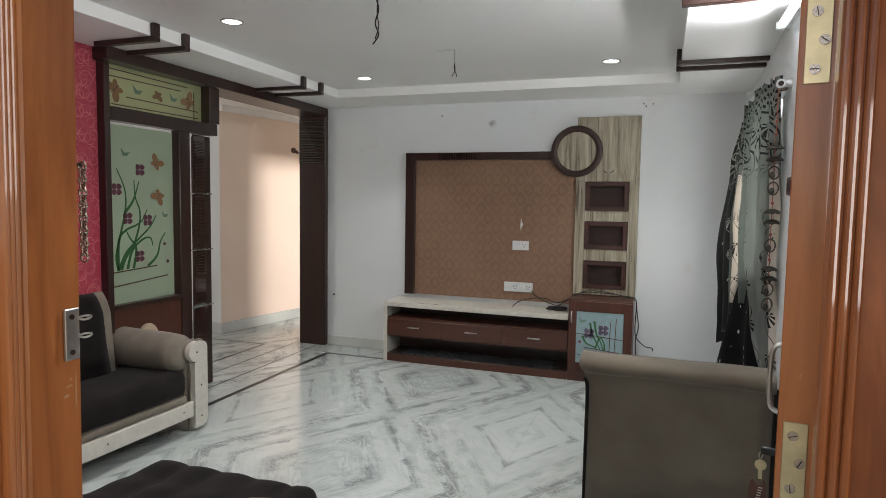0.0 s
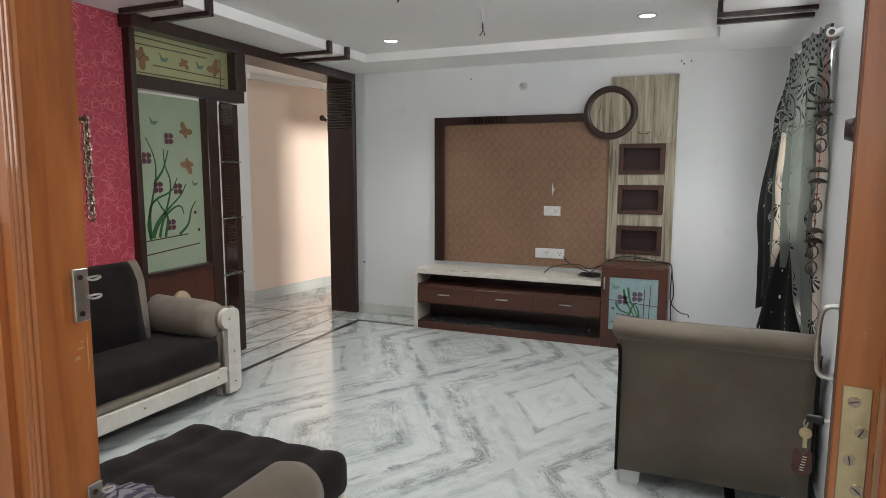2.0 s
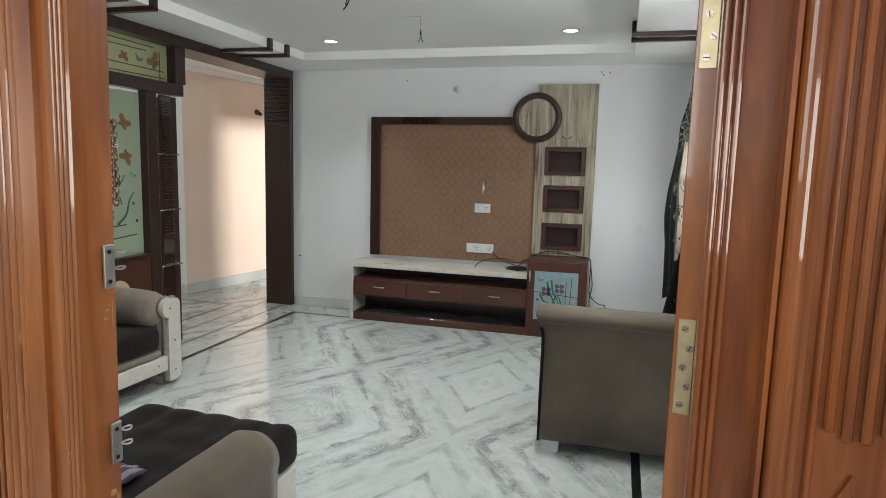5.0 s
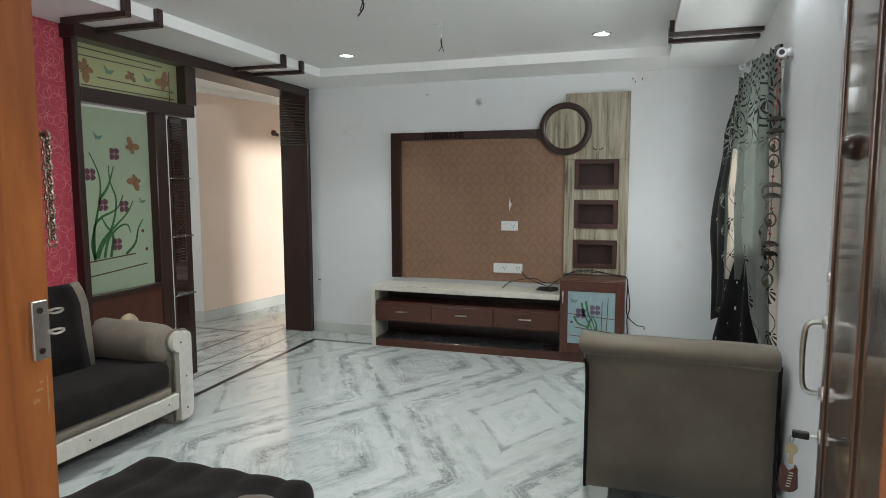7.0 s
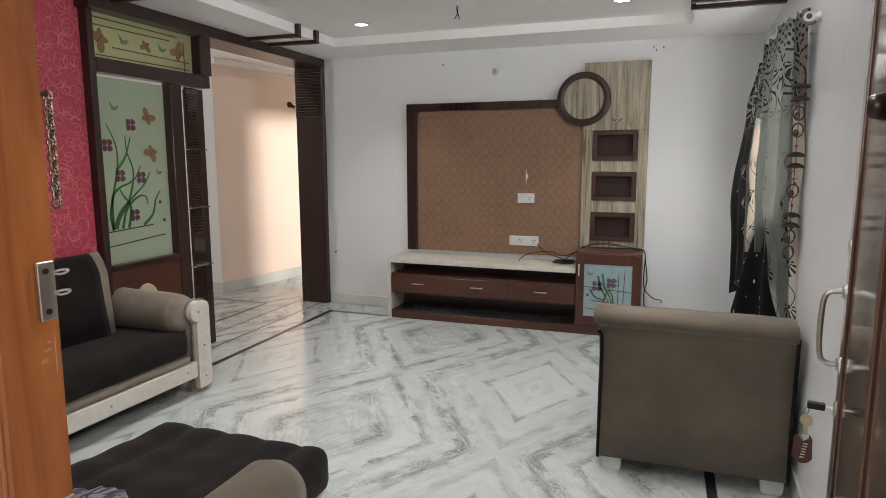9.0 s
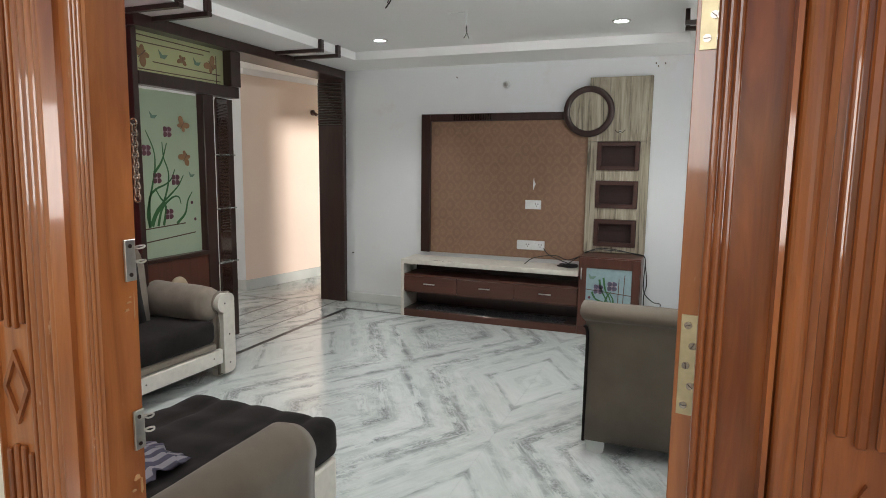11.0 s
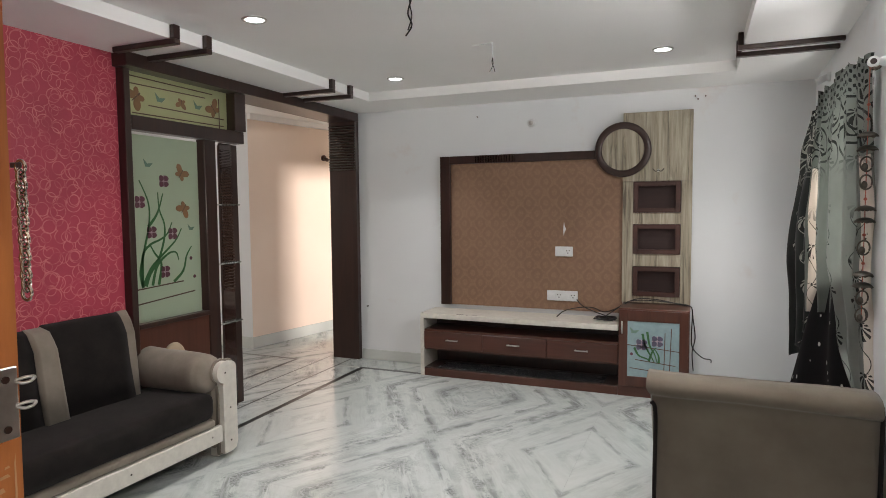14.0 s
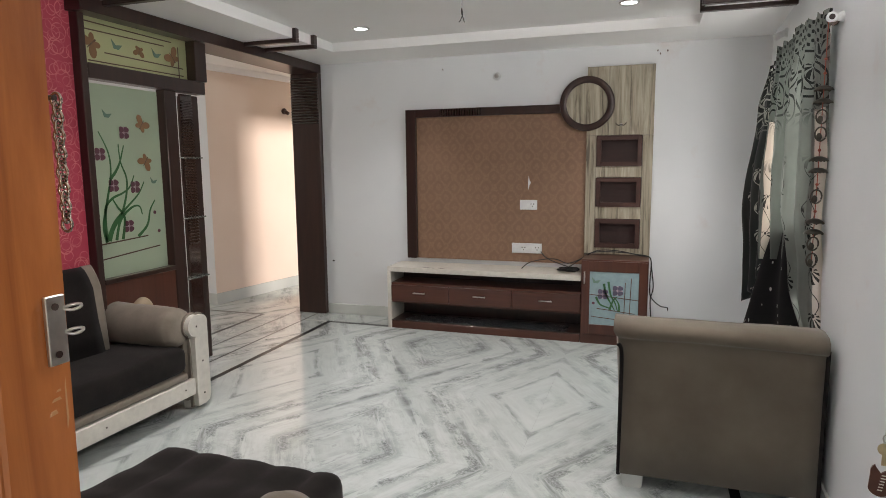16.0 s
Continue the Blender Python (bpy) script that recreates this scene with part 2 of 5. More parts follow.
def add_box(bm, lo, hi, bevel=0.0, seg=1):
    made = bmesh.ops.create_cube(bm, size=1.0)["verts"]
    c = [(a + b) / 2 for a, b in zip(lo, hi)]
    d = [abs(b - a) for a, b in zip(lo, hi)]
    for v in made:
        v.co = Vector((v.co.x * d[0] + c[0], v.co.y * d[1] + c[1], v.co.z * d[2] + c[2]))
    if bevel:
        edges = list({e for v in made for e in v.link_edges})
        bmesh.ops.bevel(bm, geom=edges, offset=bevel, segments=seg, affect="EDGES", profile=0.5)


def box(lo, hi, bevel=0.0, seg=1):
    bm = bmesh.new()
    add_box(bm, lo, hi, bevel, seg)
    return bm


def add_cyl(bm, a, b, r, n=16, r2=None):
    a, b = Vector(a), Vector(b)
    made = bmesh.ops.create_cone(bm, cap_ends=True, segments=n, radius1=r, radius2=r if r2 is None else r2, depth=(b - a).length)["verts"]
    m = Matrix.Translation((a + b) / 2) @ (b - a).to_track_quat("Z", "Y").to_matrix().to_4x4()
    bmesh.ops.transform(bm, matrix=m, verts=made)


def cyl(a, b, r, n=16, r2=None):
    bm = bmesh.new()
    add_cyl(bm, a, b, r, n, r2)
    return bm


def add_prism(bm, outline, axis, lo, hi):
    """A closed outline of (u, v) pairs swept along an axis: x takes (y, z), y takes (x, z), z takes (x, y)."""
    def at(u, v, w):
        return {"x": (w, u, v), "y": (u, w, v), "z": (u, v, w)}[axis]
    a = [bm.verts.new(at(u, v, lo)) for u, v in outline]
    b = [bm.verts.new(at(u, v, hi)) for u, v in outline]
    k = len(outline)
    for i in range(k):
        bm.faces.new((a[i], a[(i + 1) % k], b[(i + 1) % k], b[i]))
    bm.faces.new(a[::-1])
    bm.faces.new(b)
    bmesh.ops.recalc_face_normals(bm, faces=bm.faces)


def prism(outline, axis, lo, hi):
    bm = bmesh.new()
    add_prism(bm, outline, axis, lo, hi)
    return bm


def arc(cx, cy, r, a0, a1, n):
    return [(cx + r * math.cos(radians(a0 + (a1 - a0) * i / n)), cy + r * math.sin(radians(a0 + (a1 - a0) * i / n))) for i in range(n + 1)]


def tube(points, r, n=6, smooth_steps=6):
    """A round tube along a smooth line through the points."""
    pts = [Vector(p) for p in points]
    line = []
    for i in range(len(pts) - 1):
        p0, p1, p2, p3 = pts[max(i - 1, 0)], pts[i], pts[i + 1], pts[min(i + 2, len(pts) - 1)]
        for k in range(smooth_steps):
            t = k / smooth_steps
            line.append(0.5 * (2 * p1 + (p2 - p0) * t + (2 * p0 - 5 * p1 + 4 * p2 - p3) * t * t + (3 * p1 - p0 - 3 * p2 + p3) * t ** 3))
    line.append(pts[-1])
    bm = bmesh.new()
    rings = []
    for i, p in enumerate(line):
        d = (line[min(i + 1, len(line) - 1)] - line[max(i - 1, 0)]).normalized()
        u = d.cross(Vector((0.3, 0.2, 0.93))).normalized()
        w = d.cross(u)
        rings.append([bm.verts.new(p + r * (math.cos(2 * math.pi * k / n) * u + math.sin(2 * math.pi * k / n) * w)) for k in range(n)])
    for a, b in zip(rings, rings[1:]):
        for k in range(n):
            bm.faces.new((a[k], a[(k + 1) % n], b[(k + 1) % n], b[k]))
    bm.faces.new(rings[0][::-1])
    bm.faces.new(rings[-1])
    bmesh.ops.recalc_face_normals(bm, faces=bm.faces)
    return bm


def puff(lo, hi, bevel, cuts=6, amp=0.006, seed=0.0, seg=3):
    """A soft, slightly uneven cushion."""
    bm = box(lo, hi, bevel, seg)
    bmesh.ops.subdivide_edges(bm, edges=[e for e in bm.edges if e.calc_length() > 0.12], cuts=cuts, use_grid_fill=True)
    for v in bm.verts:
        nv = noise.noise_vector((v.co + Vector((seed, 0, 0))) * 5.0)
        v.co += nv * amp
    bmesh.ops.recalc_face_normals(bm, faces=bm.faces)
    return bm


def structure(name, bm, mat, label, category, smooth=False):
    return tagged(finish(name, bm, mat, None, smooth), label, category, "", "structure")


# ---- the setting ----
YT = 5.66                     # face of the wall with the television panel
XB = -3.28                    # front of the dark beam over the partition
CEIL, SOFFIT = 2.490, 2.415
WALL_A, WALL_B = (0.40, 0.86), (0.592, YT)      # foot of the window wall, slanted to fit the camera's view


def wall_x(y):
    return WALL_A[0] + (WALL_B[0] - WALL_A[0]) * (y - WALL_A[1]) / (WALL_B[1] - WALL_A[1])


def slanted(x0, y0, x1, y1, thick, z0, z1):
    """A wall block whose face runs from (x0, y0) to (x1, y1); its thickness lies to the right of that way."""
    d = Vector((x1 - x0, y1 - y0)).normalized()
    nx, ny = d.y * thick, -d.x * thick
    return prism([(x0, y0), (x1, y1), (x1 + nx, y1 + ny), (x0 + nx, y0 + ny)], "z", z0, z1)


structure("wall_north", box((-3.54, YT, 0), (0.9, YT + 0.16, 2.9)), M_WALL, "white painted wall behind the television panel", "wall")

# the window wall: pier, sill, head and pier round one opening
WIN_Y0, WIN_Y1, WIN_Z0, WIN_Z1 = 3.60, 4.70, 0.90, 2.05
bm = bmesh.new()
for y0, y1, z0, z1 in ((0.86, WIN_Y0, 0, 2.9), (WIN_Y1, YT, 0, 2.9), (WIN_Y0, WIN_Y1, 0, WIN_Z0), (WIN_Y0, WIN_Y1, WIN_Z1, 2.9)):
    d = Vector((wall_x(y1) - wall_x(y0), y1 - y0)).normalized() * 0.16
    add_prism(bm, [(wall_x(y0), y0), (wall_x(y1), y1), (wall_x(y1) + d.y, y1 - d.x), (wall_x(y0) + d.y, y0 - d.x)], "z", z0, z1)
structure("wall_east", bm, M_WALL, "white painted wall with a curtained window", "wall")

# the wall with the entrance door
bm = bmesh.new()
add_box(bm, (-4.0, 0.70, 0), (-1.142, 0.745, 2.9))
add_box(bm, (0.348, 0.70, 0), (0.62, 0.86, 2.9))
add_box(bm, (-1.142, 0.70, 2.30), (0.348, 0.745, 2.9))
structure("wall_south", bm, M_CREAM, "cream painted wall round the entrance door", "wall")
bm = bmesh.new()
add_box(bm, (-3.46, 0.861, 0), (-1.60, 0.875, 2.7))
structure("wall_lining", bm, M_WALL, "white painted inner face of the entrance wall", "wall")

structure("ceiling", box((-3.6, 0.86, CEIL), (0.75, YT, CEIL + 0.1)), M_CEIL, "white gypsum ceiling with a raised middle", "ceiling")
bm = bmesh.new()
add_box(bm, (-3.56, 0.86, SOFFIT), (-2.85, YT, CEIL - 0.001))
add_box(bm, (-2.849, 5.10, SOFFIT), (0.03, YT, CEIL - 0.001))
add_box(bm, (0.031, 0.86, SOFFIT), (0.72, YT, CEIL - 0.001))
add_box(bm, (-2.849, 0.86, SOFFIT), (0.03, 1.36, CEIL - 0.001))
structure("ceiling_border", bm, M_CEIL, "white lowered gypsum border round the ceiling", "ceiling")
# hall beyond the opening
HX0, HY0, HX1, HY1 = -4.60, 5.63, -4.20, 7.75
structure("wall_hall", slanted(HX0, HY0, HX1, HY1, -0.16, 0, 2.9), M_PINK, "peach painted hall wall", "wall")
structure("wall_hall_return", box((-6.6, HY0, 0), (HX0 - 0.001, HY0 + 0.16, 2.9)), M_WALL, "pale painted return of the hall wall", "wall")
# hidden from view; the opening is sized to shape the light on the peach wall
bm = bmesh.new()
add_box(bm, (-3.2, YT + 0.17, 0), (-3.04, 6.50, 2.9))
add_box(bm, (-3.2, 6.50, 1.95), (-3.04, 7.60, 2.9))
add_box(bm, (-3.2, 7.60, 0), (-3.04, 7.749, 2.9))
add_box(bm, (-4.6, 7.75, 0), (-3.04, 7.91, 2.9))
structure("wall_hall_far", bm, M_PINK, "peach painted hall walls round a tall window", "wall")
structure("wall_west", box((-6.76, 0.72, 0), (-6.6, 5.8, 2.9)), M_PINK, "peach painted far wall of the hall", "wall")
structure("ceiling_hall", box((-6.7, 0.86, 2.50), (-3.59, 7.9, 2.60)), M_CEIL, "white hall ceiling", "ceiling")
structure("ceiling_hall_far", box((-3.589, YT + 0.17, 2.50), (-3.0, 7.9, 2.60)), M_CEIL, "white hall ceiling by the window", "ceiling")
bm = slanted(HX0 + 0.003, HY0, HX1 + 0.003, HY1, 0.05, 2.44, 2.499)
structure("cornice_hall", bm, M_CEIL, "white plaster cornice in the hall", "trim")
structure("wall_hall_south", box((-6.6, 0.72, 0), (-4.001, 0.86, 2.9)), M_PINK, "peach painted end wall of the hall", "wall")

# porch behind the camera, unseen and made up to shape the entrance light
bm = bmesh.new()
add_box(bm, (-3.0, -3.2, 0), (-2.9, 0.71, 2.9))
add_box(bm, (1.5, -3.2, 0), (1.6, 0.71, 2.9))
add_box(bm, (0.62, 0.72, 0), (1.5, 0.86, 2.9))
add_box(bm, (-2.9, -3.2, 0), (1.5, -3.1, 0.9))
structure("wall_porch", bm, M_CREAM, "made-up cream porch walls and parapet, out of view", "wall")
structure("ceiling_porch", box((-3.0, -3.2, 2.75), (1.6, 0.71, 2.85)), M_CEIL, "made-up white porch ceiling, out of view", "ceiling")

# skirtings
bm = bmesh.new()
add_box(bm, (-3.27, YT - 0.014, 0.002), (0.56, YT - 0.001, 0.10), 0.002)
structure("baseboard_north", bm, M_SKIRT, "pale marble skirting", "skirting")
bm = slanted(WALL_A[0] - 0.001, WALL_A[1] + 0.01, WALL_B[0] - 0.001, YT - 0.02, -0.014, 0.002, 0.10)
structure("baseboard_east", bm, M_SKIRT, "pale marble skirting", "skirting")
bm = slanted(HX0 + 0.002, HY0, HX1 + 0.002, HY1, 0.014, 0.002, 0.12)
structure("baseboard_hall", bm, M_SKIRT, "grey-veined marble skirting in the hall", "skirting")
structure("baseboard_hall_return", box((-6.5, HY0 - 0.014, 0.002), (HX0 + 0.014, HY0 - 0.001, 0.12)), M_SKIRT, "grey-veined marble skirting in the hall", "skirting")


def red_paper():
    """Crimson wallpaper with thin, raised pink rings."""
    m, n, l, b = material("crimson_ring_wallpaper", 0.5)
    v = world_coords(n, l)
    sep = n.new("ShaderNodeSeparateXYZ")
    l.new(v, sep.inputs[0])
    total = None
    for k, (scale, off, r, w) in enumerate(((8.2, 0.0, 0.36, 0.023), (10.0, 3.3, 0.36, 0.025), (12.4, 7.7, 0.35, 0.028))):
        comb = n.new("ShaderNodeCombineXYZ")
        l.new(calc(n, l, "ADD", sep.outputs[1], off), comb.inputs[0])
        l.new(calc(n, l, "ADD", sep.outputs[2], off * 0.37), comb.inputs[1])
        wob = n.new("ShaderNodeTexVoronoi")
        wob.voronoi_dimensions = "2D"
        wob.inputs["Scale"].default_value = scale
        wob.inputs["Randomness"].default_value = 0.75
        l.new(comb.outputs[0], wob.inputs["Vector"])
        ring = calc(n, l, "COMPARE", wob.outputs["Distance"], r, w)
        total = ring if total is None else calc(n, l, "MAXIMUM", total, ring)
    fade = ramp(n, l, noise_tex(n, l, v, 16, 3), [(0.35, (0.15, 0.15, 0.15)), (0.6, (1, 1, 1))])
    f = calc(n, l, "MULTIPLY", total, fade)
    col = ramp(n, l, noise_tex(n, l, v, 6, 4), [(0.3, (0.36, 0.034, 0.062)), (0.7, (0.44, 0.046, 0.080))])
    base(l, b, mix(n, l, calc(n, l, "MULTIPLY", f, 0.60), col, (0.70, 0.25, 0.24)))
    bump(n, l, b, calc(n, l, "ADD", f, calc(n, l, "MULTIPLY", noise_tex(n, l, v, 300, 2), 0.25)), 0.4, 0.002)
    return m


structure("wall_papered", box((-3.58, 0.876, 0), (-3.395, 3.024, SOFFIT - 0.001)), red_paper(), "crimson wallpaper with thin interlaced rings", "wall")

# ---- floor: marble slabs and black inlay strips ----
floor = structure("floor", box((-7, -3.3, -0.12), (1.7, 8, -0.0018)), M_SKIRT, "polished white marble floor with grey veins", "floor")
STRIP_W = 0.045


def floor_piece(name, x0, x1, y0, y1, mat, z=0.0):
    ob = finish(name, box((x0, y0, -0.02), (x1, y1, z), 0.0), mat, floor)
    return ob


gap = 0.0005
xs = [-3.075] + [SLAB_X0 + k * SLAB for k in range(-2, 2)]
xs = [x for x in xs if x < 0.12] + [0.125]
ys = [0.70] + [SLAB_Y0 + k * SLAB for k in range(-3, 2)] + [5.31]
for xa, xb in zip(xs, xs[1:]):
    for ya, yb in zip(ys, ys[1:]):
        if xb - xa > 0.02 and yb - ya > 0.02:
            floor_piece("slab", xa + gap, xb - gap, ya + gap, yb - gap, M_MARBLE)
# inlay round the field, the border slabs outside it
floor_piece("inlay_strip", -3.075 - STRIP_W, -3.076, 0.70, 5.31 + STRIP_W, M_INLAY)
floor_piece("inlay_strip", -3.075, 0.125, 5.311, 5.31 + STRIP_W, M_INLAY)
floor_piece("inlay_strip", 0.126, 0.126 + STRIP_W, 0.70, 5.31 + STRIP_W, M_INLAY)
for ya, yb in zip(ys, ys[1:]):
    floor_piece("slab", 0.128 + STRIP_W, 0.80, ya + gap, yb - gap, M_MARBLE)
    floor_piece("slab", -3.36, -3.077 - STRIP_W, ya + gap, yb - gap, M_MARBLE)
for xa, xb in zip(xs, xs[1:]):
    floor_piece("slab", xa + gap, xb - gap, 5.312 + STRIP_W, 5.9, M_MARBLE)
floor_piece("slab", -3.36, -3.077, 5.358, 5.9, M_MARBLE)
# threshold and hall
floor_piece("inlay_strip", -3.378, -3.361, 0.9, 5.9, M_INLAY)
floor_piece("slab", -3.62, -3.379, 0.9, 5.9, M_MARBLE)
floor_piece("inlay_strip", -3.636, -3.621, 0.9, 5.9, M_INLAY)
floor_piece("slab", -3.86, -3.637, 0.9, 5.42, M_MARBLE)
floor_piece("inlay_strip", -3.895, -3.861, 0.9, 5.42, M_INLAY)
floor_piece("slab", -5.4, -3.896, 0.9, 5.385, M_MARBLE)
floor_piece("inlay_strip", -5.4, -3.896, 5.386, 5.42, M_INLAY)
floor_piece("slab", -5.4, -3.637, 5.421, 5.9, M_MARBLE)
floor_piece("slab", -5.4, -2.9, 5.901, 8, M_MARBLE)
floor_piece("slab", -7, -5.401, 0.9, 8, M_MARBLE)
floor_piece("slab", -3.0, 1.6, -3.2, 0.69, M_MARBLE)

# ---- dark timber partition on the hall side ----
def frosted(name, colour):
    m, n, l, b = material(name, 0.30, spec=0.5)
    v = world_coords(n, l)
    base(l, b, ramp(n, l, noise_tex(n, l, v, 3, 3), [(0.3, colour), (0.7, [c * 1.1 for c in colour])]))
    b.inputs["Transmission Weight"].default_value = 0.55
    b.inputs["IOR"].default_value = 1.3
    return m


M_FROST = frosted("frosted_green_glass", (0.43, 0.52, 0.39))
M_FROSTY = frosted("frosted_yellow_glass", (0.50, 0.53, 0.30))
M_GLASS, _n, _l, _b = material("clear_glass_edge", 0.05)
_b.inputs["Base Color"].default_value = (0.75, 0.88, 0.85, 1)
_b.inputs["Transmission Weight"].default_value = 0.9

part_wall = tagged(new("partition"), "dark brown timber partition with frosted flower-painted glass and an open shelf", "partition", "", "structure")
BX = XB - 0.30
part("beam", box((BX, 3.0, 2.335), (XB, YT - 0.001, SOFFIT - 0.0005), 0.004), M_DARK, part_wall)
part("stile", box((-3.60, 3.025, 0.0), (-3.335, 3.070, 2.334), 0.004), M_DARK, part_wall)
part("rail", box((-3.42, 3.071, 1.975), (-3.332, 4.06, 2.062), 0.004), M_DARK, part_wall)
part("header_block", box((-3.55, 3.945, 2.063), (-3.31, 4.06, 2.334), 0.004), M_DARK, part_wall)
part("stile", box((-3.42, 3.667, 0.0), (-3.345, 3.775, 1.974), 0.004), M_DARK, part_wall)
part("lower_panel", box((-3.41, 3.071, 0.0), (-3.35, 3.666, 0.760), 0.003), M_BROWNV, part_wall, "red-brown lower panel")
part("glass_sill", box((-3.42, 3.071, 0.761), (-3.335, 3.666, 0.790), 0.003), M_DARK, part_wall)
part("end_post", box((-3.56, 4.02, 0.0), (-3.45, 4.115, 1.974), 0.004), M_DARK, part_wall)
bm = box((-3.440, 3.900, 0.0), (-3.425, 4.019, 1.974))
for k in range(46):
    z = 0.9 + k * 0.0225
    add_box(bm, (-3.425, 3.902, z), (-3.414, 4.018, z + 0.014), 0.004)
part("louvred_back", bm, M_RIB, part_wall, "dark ribbed back of the shelf")
for z in (0.66, 1.095, 1.52):
    part("glass_shelf", box((-3.413, 3.776, z), (-3.355, 4.019, z + 0.010), 0.001), M_GLASS, part_wall)
# pillar at the far end of the opening, ribbed near its head
pil = box((BX, 5.60, 0.0), (XB, YT - 0.001, 2.334), 0.004)
part("pillar", pil, M_DARK, part_wall, "dark pillar with horizontal ribs near its head")
for k in range(17):
    z = 1.86 + k * 0.026
    pil = bmesh.new()
    add_prism(pil, [(5.601, z), (5.601, z + 0.023), (5.586, z + 0.017), (5.582, z + 0.011), (5.586, z + 0.004)], "x", BX + 0.005, XB - 0.006)
    part("rib", pil, M_RIB, part_wall)
# frosted panes
pane = part("pane", box((-3.395, 3.0705, 0.791), (-3.387, 3.640, 1.955)), M_FROST, part_wall, "frosted pale green glass with painted flowers")
tpane = part("transom_pane", box((-3.395, 3.0705, 2.063), (-3.387, 3.944, 2.333)), M_FROSTY, part_wall, "frosted yellow-green glass with painted butterflies")


# ---- television panel ----
def tv_paper():
    m, n, l, b = material("brown_damask_paper", 0.55)
    v = world_coords(n, l)
    sep = n.new("ShaderNodeSeparateXYZ")
    l.new(v, sep.inputs[0])
    comb = n.new("ShaderNodeCombineXYZ")
    l.new(calc(n, l, "MULTIPLY", sep.outputs[0], 1.0), comb.inputs[0])
    l.new(calc(n, l, "MULTIPLY", sep.outputs[2], 0.75), comb.inputs[1])
    # staggered ogee medallions with nested outlines
    ogee = calc(n, l, "ADD", calc(n, l, "COSINE", calc(n, l, "MULTIPLY", sep.outputs[0], 42.0)), calc(n, l, "COSINE", calc(n, l, "MULTIPLY", sep.outputs[2], 35.0)))
    d = calc(n, l, "MULTIPLY_ADD", calc(n, l, "SINE", calc(n, l, "MULTIPLY", calc(n, l, "ADD", ogee, calc(n, l, "MULTIPLY", noise_tex(n, l, v, 30, 3), 1.0)), 3.2)), 0.5, 0.5)
    fine = noise_tex(n, l, v, 60, 4, 0.7)
    f = calc(n, l, "MULTIPLY", ramp(n, l, d, [(0.42, (0, 0, 0)), (0.66, (1, 1, 1))]), ramp(n, l, fine, [(0.40, (0.1, 0.1, 0.1)), (0.56, (1, 1, 1))]))
    col = ramp(n, l, noise_tex(n, l, v, 3, 3), [(0.3, (0.205, 0.116, 0.072)), (0.7, (0.240, 0.138, 0.088))])
    base(l, b, mix(n, l, calc(n, l, "MULTIPLY", f, 0.40), col, (0.33, 0.205, 0.125)))
    bump(n, l, b, fine, 0.2, 0.001)
    return m


def pale_board():
    m, n, l, b = material("pale_grained_board", 0.5)
    v = world_coords(n, l, (1, 1, 0.06))
    g = noise_tex(n, l, v, 22, 7, 0.65, 1.4)
    big = noise_tex(n, l, world_coords(n, l, (1, 1, 0.12)), 7, 4, 0.6, 2.0)
    col = ramp(n, l, g, [(0.34, (0.10, 0.083, 0.058)), (0.45, (0.29, 0.255, 0.185)), (0.68, (0.46, 0.415, 0.32))])
    dark = ramp(n, l, big, [(0.56, (0, 0, 0)), (0.68, (1, 1, 1))])
    base(l, b, mix(n, l, calc(n, l, "MULTIPLY", dark, 0.6), col, (0.12, 0.10, 0.072)))
    bump(n, l, b, g, 0.15, 0.002)
    return m


M_BOARD = pale_board()
panel = thing("media_wall", (-1.6, YT, 0.6), "brown damask wall panel with dark frame and pale grained board", "wall panel")


def local(ob, bm):
    """Moves a mesh drawn in the world's metres into the frame of its thing."""
    bmesh.ops.transform(bm, matrix=ob.matrix_world.inverted(), verts=bm.verts)
    return bm


def wpart(name, bm, mat, parent, label="", smooth=False):
    root = parent
    m = Matrix.Identity(4)
    while root:
        m = root.matrix_basis @ m
        root = root.parent
    bmesh.ops.transform(bm, matrix=m.inverted(), verts=bm.verts)
    return part(name, bm, mat, parent, label, smooth)


wpart("paper_board", box((-2.30, YT - 0.030, 0.60), (-0.775, YT - 0.001, 1.90)), tv_paper(), panel, "brown damask wallpaper board")
wpart("frame_side", box((-2.395, 5.595, 0.60), (-2.301, YT - 0.001, 1.955), 0.003), M_DARK, panel)
rail = wpart("frame_top", box((-2.300, 5.595, 1.885), (-0.80, YT - 0.001, 1.955), 0.003), M_DARK, panel, "dark top rail with a short run of ribs")
for k in range(16):
    x = -2.06 + k * 0.024
    wpart("rib", prism([(x, 5.5945), (x + 0.004, 5.582), (x + 0.013, 5.580), (x + 0.017, 5.5945)], "z", 1.890, 1.950), M_RIB, rail)
# side board: strips round three recessed boxes
bx0, bx1, by = -0.775, -0.245, 5.600
bm = bmesh.new()
add_box(bm, (bx0, by, 1.69), (-0.60, YT - 0.001, 2.245), 0.002)
add_box(bm, (-0.598, by, 1.69), (-0.43, YT - 0.001, 2.245), 0.002)
add_box(bm, (-0.428, by, 1.69), (bx1, YT - 0.001, 2.245), 0.002)
wpart("side_board_top", bm, M_BOARD, panel)
wpart("side_board_edge", box((bx0, by, 0.70), (-0.692, YT - 0.001, 1.689), 0.002), M_BOARD, panel)
wpart("side_board_edge", box((-0.325, by, 0.70), (bx1, YT - 0.001, 1.689), 0.002), M_BOARD, panel)
for z0, z1 in ((1.435, 1.345), (1.10, 1.00), (0.755, 0.70)):
    wpart("side_board_rail", box((-0.691, by, z1), (-0.326, YT - 0.001, z0), 0.002), M_BOARD, panel)
